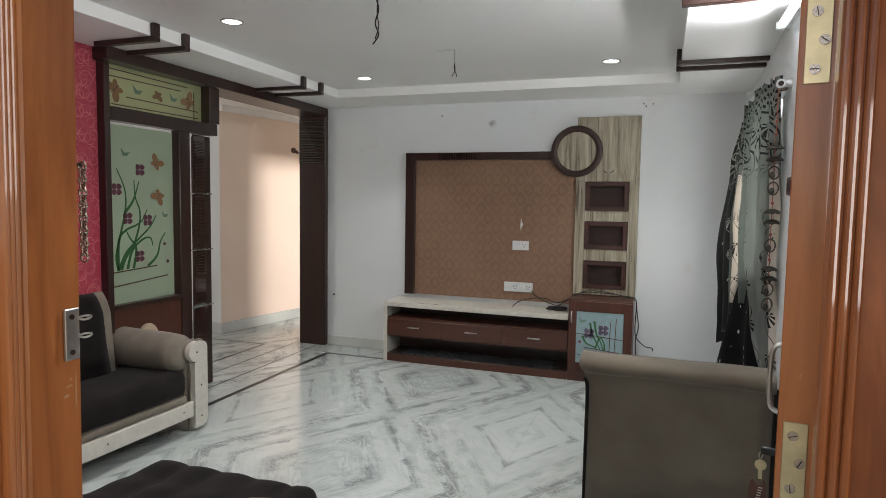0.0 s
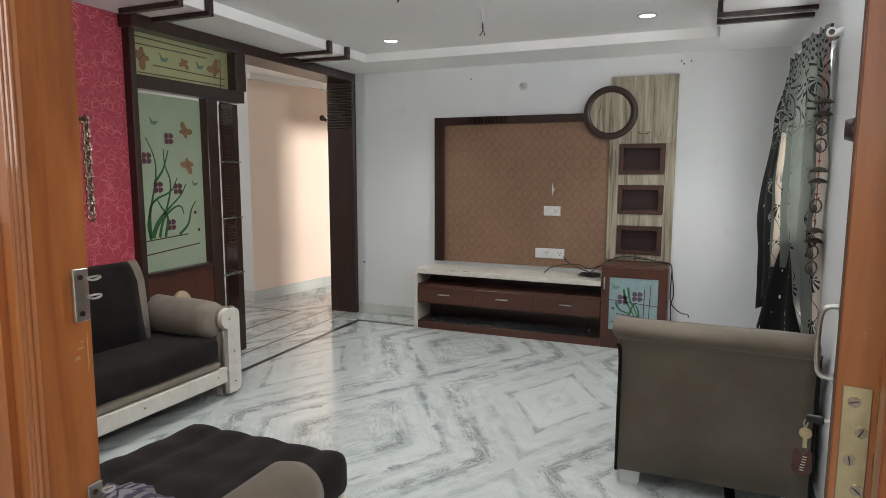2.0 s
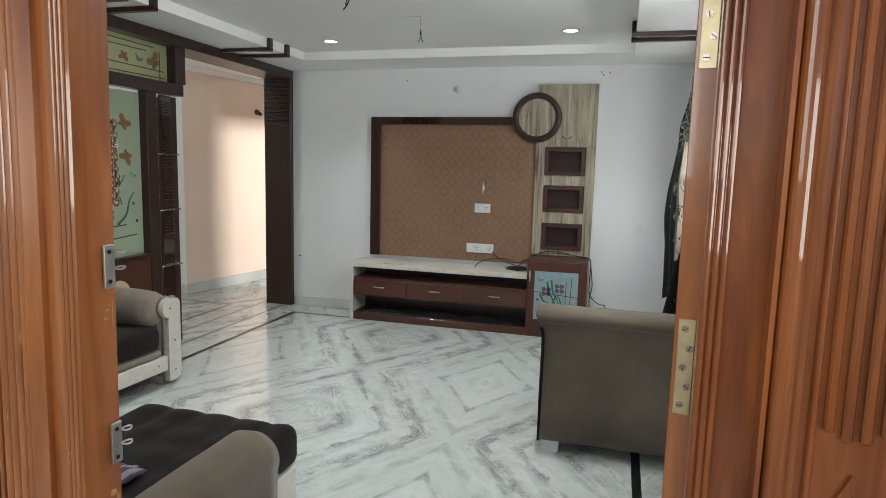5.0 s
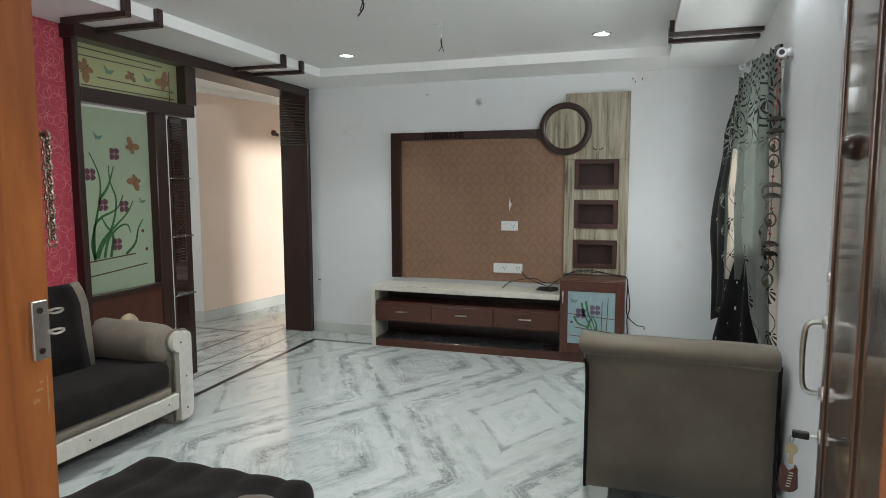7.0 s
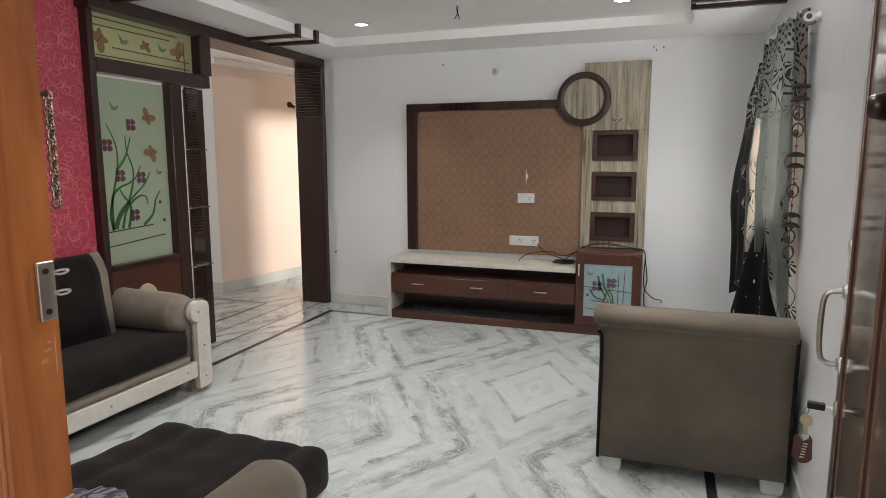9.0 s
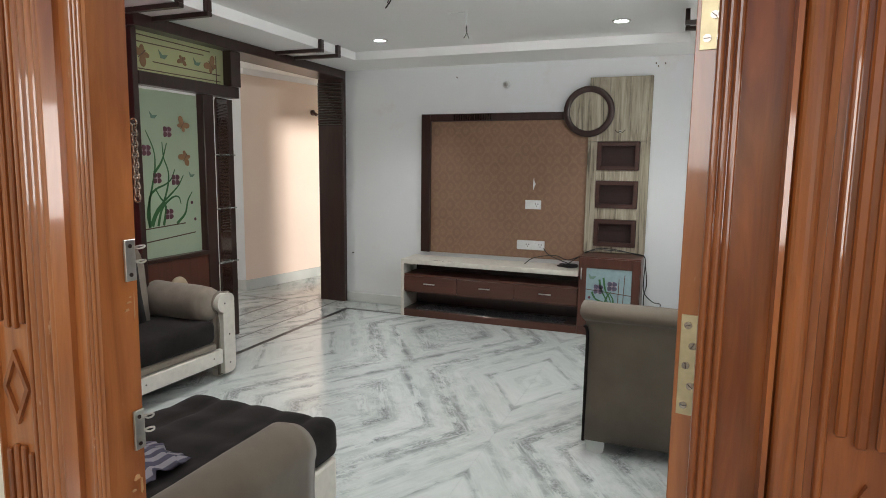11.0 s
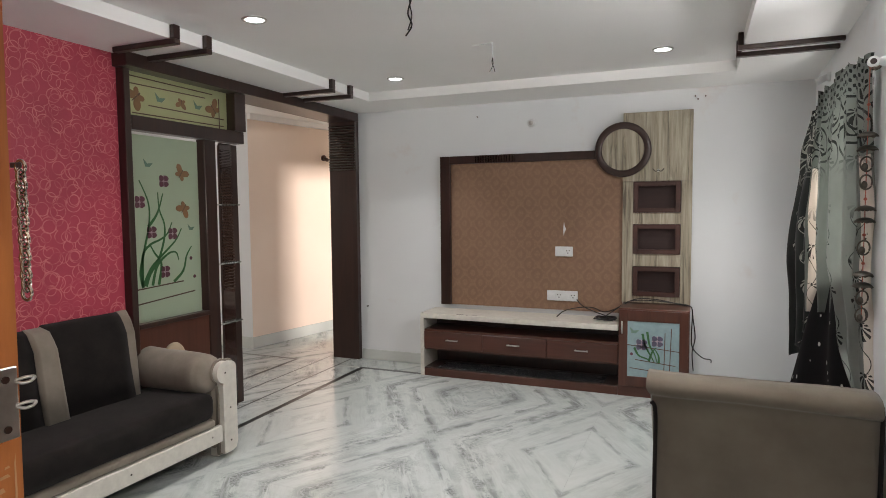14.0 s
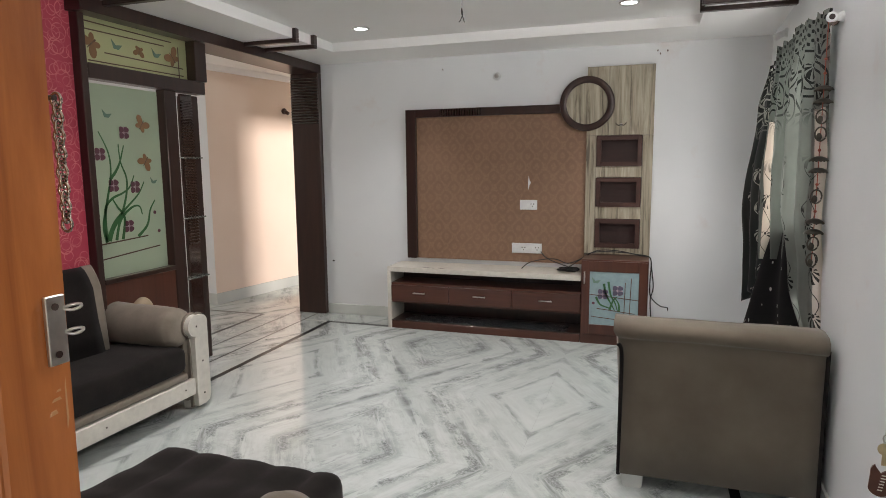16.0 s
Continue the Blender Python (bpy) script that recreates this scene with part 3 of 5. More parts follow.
for z0, z1 in ((1.437, 1.688), (1.102, 1.343), (0.757, 0.998)):
    bm = bmesh.new()
    t = 0.036
    add_box(bm, (-0.689, 5.585, z0), (-0.689 + t, YT - 0.002, z1), 0.002)
    add_box(bm, (-0.328 - t, 5.585, z0), (-0.328, YT - 0.002, z1), 0.002)
    add_box(bm, (-0.689 + t, 5.586, z0), (-0.328 - t, YT - 0.002, z0 + t))
    add_box(bm, (-0.689 + t, 5.586, z1 - t), (-0.328 - t, YT - 0.002, z1))
    nb = wpart("niche", bm, M_NICHE, panel, "red-brown recessed box")
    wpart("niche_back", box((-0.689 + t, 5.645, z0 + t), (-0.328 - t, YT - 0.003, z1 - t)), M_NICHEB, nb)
# dark ring with a board disc in it
bm = bmesh.new()
rc, ro, ri, nseg = Vector((-0.775, 0, 1.95)), 0.222, 0.168, 56
rings = []
for k in range(nseg):
    a = 2 * math.pi * k / nseg
    c, s = math.cos(a), math.sin(a)
    rings.append([bm.verts.new((rc.x + r * c, y, rc.z + r * s)) for r, y in ((ro, 5.60), (ro, 5.572), (ro - 0.006, 5.566), (ri + 0.006, 5.566), (ri, 5.572), (ri, 5.60))])
for k in range(nseg):
    a, b2 = rings[k], rings[(k + 1) % nseg]
    for j in range(6):
        bm.faces.new((a[j], a[(j + 1) % 6], b2[(j + 1) % 6], b2[j]))
bmesh.ops.recalc_face_normals(bm, faces=bm.faces)
wpart("ring", bm, M_DARK, panel, "dark round wooden ring", True)
wpart("ring_board", cyl((rc.x, 5.600, rc.z), (rc.x, 5.585, rc.z), ri + 0.005, 48), M_BOARD, panel)

# ---- television cabinet ----
cabinet = thing("television_cabinet", (-1.62, 5.29, 0), "low red-brown cabinet with three drawers and a cream top", "cabinet")
UF = 5.295
wpart("side_panel", box((-2.475, UF, 0.0), (-2.44, YT - 0.016, 0.515), 0.003), M_WHITEP, cabinet, "cream painted end panel")
top = prism([(-2.475, YT - 0.016), (-2.475, UF + 0.005), (-2.2, UF - 0.002), (-1.6, UF - 0.012), (-1.0, UF - 0.016), (-0.765, UF - 0.016), (-0.765, YT - 0.016)], "z", 0.5155, 0.560)
bmesh.ops.bevel(top, geom=[e for e in top.edges], offset=0.003, segments=1, affect="EDGES")
wpart("worktop", top, M_WHITEP, cabinet, "cream worktop with chipped edges")
wpart("carcass_back", box((-2.439, 5.60, 0.0), (-0.766, YT - 0.017, 0.515)), M_DARK, cabinet)
wpart("drawer_shelf", box((-2.439, UF + 0.012, 0.40), (-0.766, 5.599, 0.418)), M_BROWN, cabinet)
wpart("drawer_base", box((-2.439, UF + 0.02, 0.235), (-0.766, 5.599, 0.249)), M_BROWN, cabinet)
for xa, xb in ((-2.438, -1.897), (-1.893, -1.339), (-1.335, -0.767)):
    dr = wpart("drawer", box((xa, UF, 0.252), (xb, UF + 0.30, 0.398), 0.003), M_BROWN, cabinet)
    xm = (xa + xb) / 2
    bm = bmesh.new()
    add_cyl(bm, (xm - 0.055, UF - 0.022, 0.333), (xm + 0.055, UF - 0.022, 0.333), 0.006, 10)
    for dx in (-0.045, 0.045):
        add_cyl(bm, (xm + dx, UF + 0.002, 0.333), (xm + dx, UF - 0.022, 0.333), 0.005, 8)
    wpart("handle", bm, M_STEEL, dr, "steel bar handle", True)
wpart("plinth", box((-2.439, UF + 0.004, 0.0), (-0.766, 5.599, 0.066), 0.003), M_BROWN, cabinet)
wpart("open_shelf", box((-2.439, UF + 0.006, 0.0665), (-0.766, 5.599, 0.074)), M_DARK, cabinet)

speckle, sn, sl, sb = material("speckled_mat", 0.35)
sv = world_coords(sn, sl)
base(sl, sb, ramp(sn, sl, noise_tex(sn, sl, sv, 120, 2), [(0.53, (0.020, 0.022, 0.025)), (0.66, (0.45, 0.48, 0.50))]))
shelf_mat = thing("shelf_mat", (-1.60, 5.42, 0.0745), "dark flecked plastic mat lying on the open cabinet shelf", "mat")


def mat_sheet(u, v):
    return (-0.72 + 1.44 * u, -0.115 + 0.225 * v, 0.004 + 0.002 * noise.noise((u * 16, v * 5, 2.0)))


side_cab = thing("glass_door_cabinet", (-0.5, 5.29, 0), "red-brown cabinet with a flower-painted frosted glass door", "cabinet")
wpart("body", box((-0.763, UF, 0.0), (-0.245, YT - 0.016, 0.695), 0.003), M_BROWN, side_cab)
bm = bmesh.new()
d0, d1, dz0, dz1 = -0.755, -0.252, 0.085, 0.685
for lo, hi in (((d0, UF - 0.02, dz0), (d0 + 0.062, UF - 0.001, dz1)), ((d1 - 0.062, UF - 0.02, dz0), (d1, UF - 0.001, dz1)),
               ((d0 + 0.062, UF - 0.02, dz0), (d1 - 0.062, UF - 0.001, dz0 + 0.08)), ((d0 + 0.062, UF - 0.02, dz1 - 0.085), (d1 - 0.062, UF - 0.001, dz1))):
    add_box(bm, lo, hi, 0.002)
door = wpart("door", bm, M_BROWNV, side_cab, "red-brown framed door")
M_BLUEG = plain("frosted_blue_glass", (0.30, 0.42, 0.44), 0.25)
wpart("pane", box((d0 + 0.06, UF - 0.012, dz0 + 0.078), (d1 - 0.06, UF - 0.005, dz1 - 0.083)), M_BLUEG, door, "frosted blue-green glass with painted flowers")
bm = bmesh.new()
add_cyl(bm, (d0 + 0.022, UF - 0.04, 0.50), (d0 + 0.022, UF - 0.04, 0.60), 0.006, 10)
for z in (0.51, 0.59):
    add_cyl(bm, (d0 + 0.022, UF - 0.018, z), (d0 + 0.022, UF - 0.04, z), 0.005, 8)
wpart("handle", bm, M_STEEL, door, "steel bar handle", True)

# ---- sofa along the papered wall ----
def scroll(cx, cz, r, foot_in, foot_out, z0):
    """Outline of a scroll-ended arm panel in (y, z)."""
    out = arc(cx, cz, r, 290, 60, 18) + arc(foot_out - 0.045, cz + r - 0.052, 0.045, 70, 0, 6)
    out += [(foot_out, z0 + 0.05), (foot_out - 0.012, z0 + 0.012), (foot_out - 0.045, z0), (foot_in, z0), (foot_in, cz - r * 1.08)]
    return out


def roll_arm(x0, x1, cy, cz, r, name, root, wob=0.0):
    """A padded roll along x, gathered at its ends."""
    bm = bmesh.new()
    n, m = 28, 14
    rings = []
    prof = [(0.0, 0.40), (0.008, 0.70), (0.03, 0.90), (0.07, 0.99)]
    us = [(p[0], p[1]) for p in prof] + [(k / m, 1.0) for k in range(1, m)] + [(1 - p[0], p[1]) for p in prof[::-1]]
    for u, f in us:
        ring = []
        for k in range(n):
            a = 2 * math.pi * k / n
            w = 1 + 0.03 * noise.noise((u * 5, math.cos(a) * 1.5, math.sin(a) * 1.5)) + (0.05 * math.sin(9 * a) if f < 0.97 else 0) + 0.07 * (1 - u) - 0.05 * max(0, (u - 0.8) / 0.2)
            ring.append(bm.verts.new((x0 + (x1 - x0) * u, cy + r * f * w * math.cos(a), cz + r * f * w * math.sin(a))))
        rings.append(ring)
    for a, b2 in zip(rings, rings[1:]):
        for k in range(n):
            bm.faces.new((a[k], a[(k + 1) % n], b2[(k + 1) % n], b2[k]))
    bm.faces.new(rings[0])
    bm.faces.new(rings[-1])
    bmesh.ops.recalc_face_normals(bm, faces=bm.faces)
    return wpart(name, bm, M_BEIGEF, root, "", True)


sofa = thing("sofa", (-2.98, 2.2, 0), "black and grey sofa with cream scroll arms and front rail", "sofa")
SX = -2.715
wpart("front_rail", box((SX - 0.035, 1.45, 0.112), (SX, 3.085, 0.210), 0.004), M_WHITEP, sofa, "cream painted front rail")
wpart("base", box((-3.27, 1.47, 0.09), (SX - 0.036, 3.03, 0.215), 0.01), M_BEIGEF, sofa)
wpart("seat_edge", puff((-3.25, 1.47, 0.215), (SX - 0.006, 3.035, 0.262), 0.015, 3, 0.003), M_BEIGEF, sofa, "grey fabric edge under the seat", True)
wpart("seat", puff((-3.25, 1.47, 0.262), (SX + 0.002, 3.04, 0.415), 0.045, 6, 0.008, 3.0), M_BLACKF, sofa, "black velvet seat cushion", True)


def back_cushion(y0, y1, mat, name, seed, top=0.90, bulge=0.0, slant=0.0):
    bm = bmesh.new()
    prof = [(-3.265, 0.40), (-3.11 + bulge, 0.40), (-3.14 + bulge, 0.60), (-3.165 + bulge, 0.78), (-3.19 + bulge, top - 0.06), (-3.215 + bulge, top - 0.02), (-3.245, top), (-3.262, top - 0.012), (-3.266, top - 0.05)]
    m = 8
    rings = []
    for k in range(m + 1):
        y = y0 + (y1 - y0) * k / m
        ring = []
        for x, z in prof:
            q = noise.noise((x * 4 + seed, y * 5, z * 5)) * 0.010
            ring.append(bm.verts.new((x + q, y + slant * (top - z) * (k / m), z + q * 0.5)))
        rings.append(ring)
    j = len(prof)
    for a, b2 in zip(rings, rings[1:]):
        for k in range(j):
            bm.faces.new((a[k], a[(k + 1) % j], b2[(k + 1) % j], b2[k]))
    bm.faces.new(rings[0])
    bm.faces.new(rings[-1])
    bmesh.ops.recalc_face_normals(bm, faces=bm.faces)
    wpart(name, bm, mat, sofa, "", True)


back_cushion(2.822, 2.885, M_BEIGEF, "back_border", 1.0, 0.905, -0.012, -0.04)
back_cushion(2.376, 2.821, M_BLACKF, "back_cushion", 2.0)
back_cushion(2.285, 2.375, M_BEIGEF, "back_border", 3.0, 0.890, 0.036, 0.05)
back_cushion(1.75, 2.284, M_BLACKF, "back_cushion", 4.0, 0.885)
back_cushion(1.64, 1.749, M_BEIGEF, "back_border", 5.0, 0.885, 0.02)
back_cushion(1.48, 1.639, M_BLACKF, "back_cushion", 6.0, 0.885)
roll_arm(-3.42, SX - 0.047, 3.052, 0.518, 0.119, "arm_roll", sofa)
wpart("arm_side", box((-3.25, 3.07, 0.06), (SX - 0.052, 3.195, 0.46), 0.015), M_BEIGEF, sofa)
pan = prism(scroll(3.112, 0.523, 0.066, 3.094, 3.204, 0.032), "x", SX - 0.03, SX + 0.004)
wpart("arm_panel", pan, M_WHITEP, sofa, "cream scroll arm panel")
bm = prism(scroll(3.116, 0.523, 0.076, 3.084, 3.216, 0.022), "x", SX - 0.05, SX - 0.031)
wpart("arm_piping", bm, M_BEIGEF, sofa)
for y, z in ((3.112, 0.520), (3.148, 0.30), (3.148, 0.10)):
    wpart("stud", cyl((SX + 0.003, y, z), (SX + 0.006, y, z), 0.006, 8), M_DARK, sofa)
for y in (3.0, 2.45, 1.9):
    wpart("stud", cyl((SX - 0.001, y, 0.163), (SX + 0.002, y, 0.163), 0.005, 8), M_DARK, sofa)
wpart("leg", box((SX - 0.12, 3.10, 0.0), (SX - 0.06, 3.17, 0.06), 0.006), M_WHITEP, sofa)
wpart("leg", box((-3.14, 3.08, 0.0), (-3.08, 3.15, 0.06), 0.006), M_DARK, sofa)
wpart("leg", box((SX - 0.10, 1.5, 0.0), (SX - 0.04, 1.57, 0.09), 0.006), M_DARK, sofa)
wpart("leg", box((-3.14, 1.5, 0.0), (-3.08, 1.57, 0.09), 0.006), M_DARK, sofa)
# turned a little, its far end nearer the wall
sofa.matrix_world = Matrix.Translation((-2.795, 3.120, 0.0)) @ Matrix.Rotation(radians(-1.5), 4, "Z") @ Matrix.Translation((2.715, -3.05, 0.0)) @ sofa.matrix_basis

# ---- armchair seen from behind ----
chair = thing("armchair", (0.04, 3.4, 0), "grey-beige armchair seen from its flared back, with black piping", "armchair")
CX0, CX1, CY = -0.345, 0.445, 3.005


def flared_back():
    prof = [(CY + 0.0, 0.068), (CY, 0.30), (CY + 0.004, 0.50), (CY + 0.006, 0.62), (CY + 0.004, 0.692), (CY - 0.010, 0.703), (CY - 0.029, 0.714), (CY - 0.037, 0.735), (CY - 0.030, 0.758), (CY - 0.006, 0.774), (CY + 0.06, 0.782),
            (CY + 0.14, 0.775), (CY + 0.17, 0.74), (CY + 0.17, 0.068)]
    m = 12
    bm = bmesh.new()
    rings = []
    for k in range(m + 1):
        u = k / m
        ring = []
        for y, z in prof:
            out = 0.0
            if z > 0.67:
                out = 0.040 * min(1, (z - 0.67) / 0.06)
            x = CX0 + (CX1 - CX0) * u + (-out if k == 0 else 0.0)
            if k == 1:
                x -= out * 0.7
            sag = 0.012 * noise.noise((x * 3, z * 4, 1.0))
            ring.append(bm.verts.new((x, y + sag * 0.6, z + (sag if z > 0.7 else 0) - 0.006 * (u - 0.5) * (1 if z > 0.65 else 0))))
        rings.append(ring)
    j = len(prof)
    for a, b2 in zip(rings, rings[1:]):
        for k in range(j):
            bm.faces.new((a[k], a[(k + 1) % j], b2[(k + 1) % j], b2[k]))
    bm.faces.new(rings[0])
    bm.faces.new(rings[-1])
    bmesh.ops.recalc_face_normals(bm, faces=bm.faces)
    return bm


_fb = flared_back()
bmesh.ops.transform(_fb, matrix=Matrix.Diagonal((1, 1, 0.992, 1)), verts=_fb.verts)
wpart("backrest", _fb, M_GREYF, chair, "", True)
wpart("piping", tube([(CX0 - 0.004, CY + 0.004, 0.06), (CX0 - 0.004, CY + 0.004, 0.35), (CX0 - 0.004, CY + 0.004, 0.62), (CX0 - 0.02, CY + 0.0, 0.67)], 0.009, 8), M_BLACKF, chair, "black piping", True)
wpart("piping", tube([(CX1 + 0.004, CY + 0.004, 0.06), (CX1 + 0.004, CY + 0.004, 0.35), (CX1 + 0.004, CY + 0.004, 0.705)], 0.009, 8), M_BLACKF, chair, "black piping", True)
wpart("seat", puff((CX0 + 0.10, CY + 0.17, 0.10), (CX1 - 0.10, CY + 0.78, 0.42), 0.04, 4, 0.006), M_BLACKF, chair, "black velvet seat", True)
wpart("back_cover", puff((CX0 + 0.03, CY + 0.10, 0.45), (CX1 - 0.02, CY + 0.26, 0.745), 0.03, 4, 0.005), M_BLACKF, chair, "black velvet cover over the inner back", True)
for xa, xb in ((CX0, CX0 + 0.10), (CX1 - 0.10, CX1)):
    wpart("arm", puff((xa + 0.001, CY + 0.172, 0.06), (xb - 0.001, CY + 0.74, 0.58), 0.03, 4, 0.004), M_GREYF, chair, "", True)
for xa in (CX0 + 0.02, CX1 - 0.09):
    for ya in (CY + 0.01, CY + 0.66):
        wpart("leg", prism([(xa + 0.004, 0.0), (xa + 0.070, 0.0), (xa + 0.080, 0.012), (xa + 0.085, 0.0685), (xa - 0.012, 0.0685), (xa - 0.006, 0.012)], "y", ya, ya + 0.07), M_SKIRT, chair, "pale wooden block foot")

# ---- low seat by the door ----
seat = thing("single_seat", (-1.5, 1.45, 0), "low black tufted seat with a grey rolled arm", "armchair")
bm = puff((-1.96, 1.0, 0.26), (-1.205, 2.03, 0.425), 0.045, 26, 0.006, 8.0)
for v in bm.verts:
    if v.co.z > 0.38:
        v.co.z += 0.020 * (abs(math.sin((v.co.x + 1.17) * math.pi / 0.155)) * abs(math.sin((v.co.y - 2.03) * math.pi / 0.17))) ** 0.5 - 0.012
    if v.co.x < -1.6:
        v.co.x -= 0.12 * (2.03 - v.co.y)
wpart("seat", bm, M_BLACKF, seat, "black quilted velvet seat", True)
wpart("base", box((-1.94, 0.99, 0.07), (-1.215, 2.015, 0.259), 0.015, 2), M_WHITEP, seat, "cream painted base")
for xa in (-1.90, -1.29):
    for ya in (1.05, 1.92):
        wpart("leg", box((xa, ya, 0.0), (xa + 0.06, ya + 0.06, 0.069), 0.005), M_DARK, seat)
# the arm: a roll along y beside the seat
bm = bmesh.new()
prof = [(-1.115, 0.07), (-1.115, 0.30)] + arc(-1.205, 0.455, 0.10, -20, 200, 16) + [(-1.29, 0.30), (-1.29, 0.27), (-1.2035, 0.258), (-1.2035, 0.07)]
rings = []
for k in range(13):
    u = k / 12
    y = 0.98 + 0.720 * u
    sc = 1.0 - 0.10 * max(0, (u - 0.93) / 0.07)
    rings.append([bm.verts.new((-1.17 + (x + 1.17) * sc + 0.004 * noise.noise((x * 9, y * 6, z * 9)), y, z * (0.5 + 0.5 * sc) if z > 0.35 else z)) for x, z in prof])
j = len(prof)
for a, b2 in zip(rings, rings[1:]):
    for k in range(j):
        bm.faces.new((a[k], a[(k + 1) % j], b2[(k + 1) % j], b2[k]))
bm.faces.new(rings[0])
bm.faces.new(rings[-1])
bmesh.ops.recalc_face_normals(bm, faces=bm.faces)
wpart("arm", bm, M_GREYF, seat, "grey rolled fabric arm", True)


# ---- entrance door frame and leaf ----
FRONT = 0.690


def jamb(side):
    """Plan outline (x, y) of a moulded jamb; side +1 at the hinges, -1 at the lock."""
    if side > 0:
        pts, e, br, flat, y = [(0.112, 0.742), (0.100, 0.700)], 0.100, 0.0046, 0.048, FRONT
    else:
        pts, e, br, flat, y = [(0.866, 0.741), (0.869, 0.664)], 0.872, 0.0045, 0.041, 0.660
    for k in range(3):
        pts += [(q[0], y - q[1]) for q in arc(e + br * (2.15 * k + 1.1), 0.0, br, 180, 0, 6)]
    e += 6.6 * br
    pts += [(e, y + 0.010), (e + flat, y + 0.013)]
    e += flat
    if side > 0:
        pts += [(e + 0.001, y - 0.014), (e + 0.007, y - 0.014), (e + 0.008, y - 0.004)]
        e += 0.010
        pts += [(q[0], y - 0.006 - q[1]) for q in arc(e + 0.0145, 0.0, 0.0145, 180, 0, 10)]
        e += 0.038
    else:
        # a broad bevelled facet, then four rounds
        pts += [(e + 0.001, y + 0.002), (e + 0.019, y - 0.012), (e + 0.022, y - 0.012), (e + 0.023, y - 0.004)]
        e += 0.024
        for k in range(4):
            pts += [(q[0], y - 0.003 - q[1]) for q in arc(e + 0.0085, 0.0, 0.0080, 180, 0, 8)]
            e += 0.0172
    pts += [(e, y - 0.002), (e + 0.002, y + 0.004), (e + 0.010, y + 0.004)]
    pts += [(q[0], y - q[1]) for q in arc(e + 0.015, 0.0, 0.0045, 180, 0, 6)]
    e += 0.022
    pts += [(e, y + 0.006), (e + 0.088, y + 0.006), (e + 0.090, y - 0.004), (e + 0.094, y - 0.004), (e + 0.096, 0.742 if side > 0 else 0.750)]
    return [(side * px, py) for px, py in pts], e, y + 0.006


M_CHAIN = metal("dull_chain_steel", (0.52, 0.44, 0.38), 0.26)
M_SCRATCH = plain("bare_scratched_wood", (0.50, 0.28, 0.14), 0.7)
door_frame = tagged(new("door_frame"), "varnished teak door frame with carved mouldings", "door frame", "", "structure")
for s in (1, -1):
    outline, inner, face = jamb(s)
    # the lock-side jamb is sheared to follow its slope in the camera's view
    lean = Matrix(((1, 0, 0 if s > 0 else 0.014, 0 if s > 0 else -0.0185), (0, 1, 0, 0), (0, 0, 1, 0), (0, 0, 0, 1)))

    def leaning(bm):
        bmesh.ops.transform(bm, matrix=lean, verts=bm.verts)
        return bm

    jb = part("jamb", leaning(prism(outline, "z", 0.0, 2.12)), M_TEAK if s > 0 else M_TEAKW, door_frame, "moulded teak jamb")
    # carved panel: raised fillets between grooves, pointed ends at mid height
    for z0, z1, tip in ((1.13, 2.10, 1.10), (0.10, 0.93, 0.96)):
        for k, dx in enumerate((0.010, 0.031, 0.052, 0.073)):
            cx = s * (inner + dx + 0.002)
            cut = 0.028 * abs(k - 1.5)
            lo, hi = (z0 + 0.012 + cut * 0.4, z1) if tip < z0 else (z0, z1 - 0.012 - cut * 0.4)
            part("fillet", leaning(box((cx - 0.0062, face - 0.009, lo), (cx + 0.0062, face + 0.001, hi), 0.0025)), M_TEAK, jb)
    mid = s * (inner + 0.043)
    for sg in (-1, 1):
        bm = bmesh.new()
        for q in (-1, 1):
            add_prism(bm, [(mid, 1.03 + sg * 0.075), (mid + q * 0.036, 1.03), (mid + q * 0.026, 1.03), (mid, 1.03 + sg * 0.055)], "y", face - 0.007, face + 0.001)
        part("carved_diamond", leaning(bm), M_TEAK, jb)
part("head", box((-1.17, 0.662, 2.121), (0.345, 0.742, 2.299), 0.006), M_TEAK, door_frame, "teak head of the door frame")

leaf = thing("door_leaf", (0.1145, 0.745, 0), "open teak door leaf covered with clear plastic film", "door", "", -11.4)
film, fn, fl, fb = material("film_over_dark_teak", 0.16)
fv = coords(fn, fl, (1, 1, 0.1))
base(fl, fb, ramp(fn, fl, noise_tex(fn, fl, fv, 12, 5), [(0.3, (0.10, 0.055, 0.036)), (0.7, (0.20, 0.12, 0.085))]))
fb.inputs["Coat Weight"].default_value = 1.0
fb.inputs["Coat Roughness"].default_value = 0.08
bump(fn, fl, fb, noise_tex(fn, fl, coords(fn, fl, (1, 1, 0.35)), 14, 4, 0.6), 0.5, 0.01)
part("panel", box((-0.036, 0.0, 0.02), (0.0, 0.965, 2.10), 0.002), film, leaf, "dark teak face under wrinkled clear film")
part("edge", box((-0.0365, -0.010, 0.02), (0.0005, -0.0005, 2.10), 0.001), M_TEAKW, leaf, "bare orange teak edge")


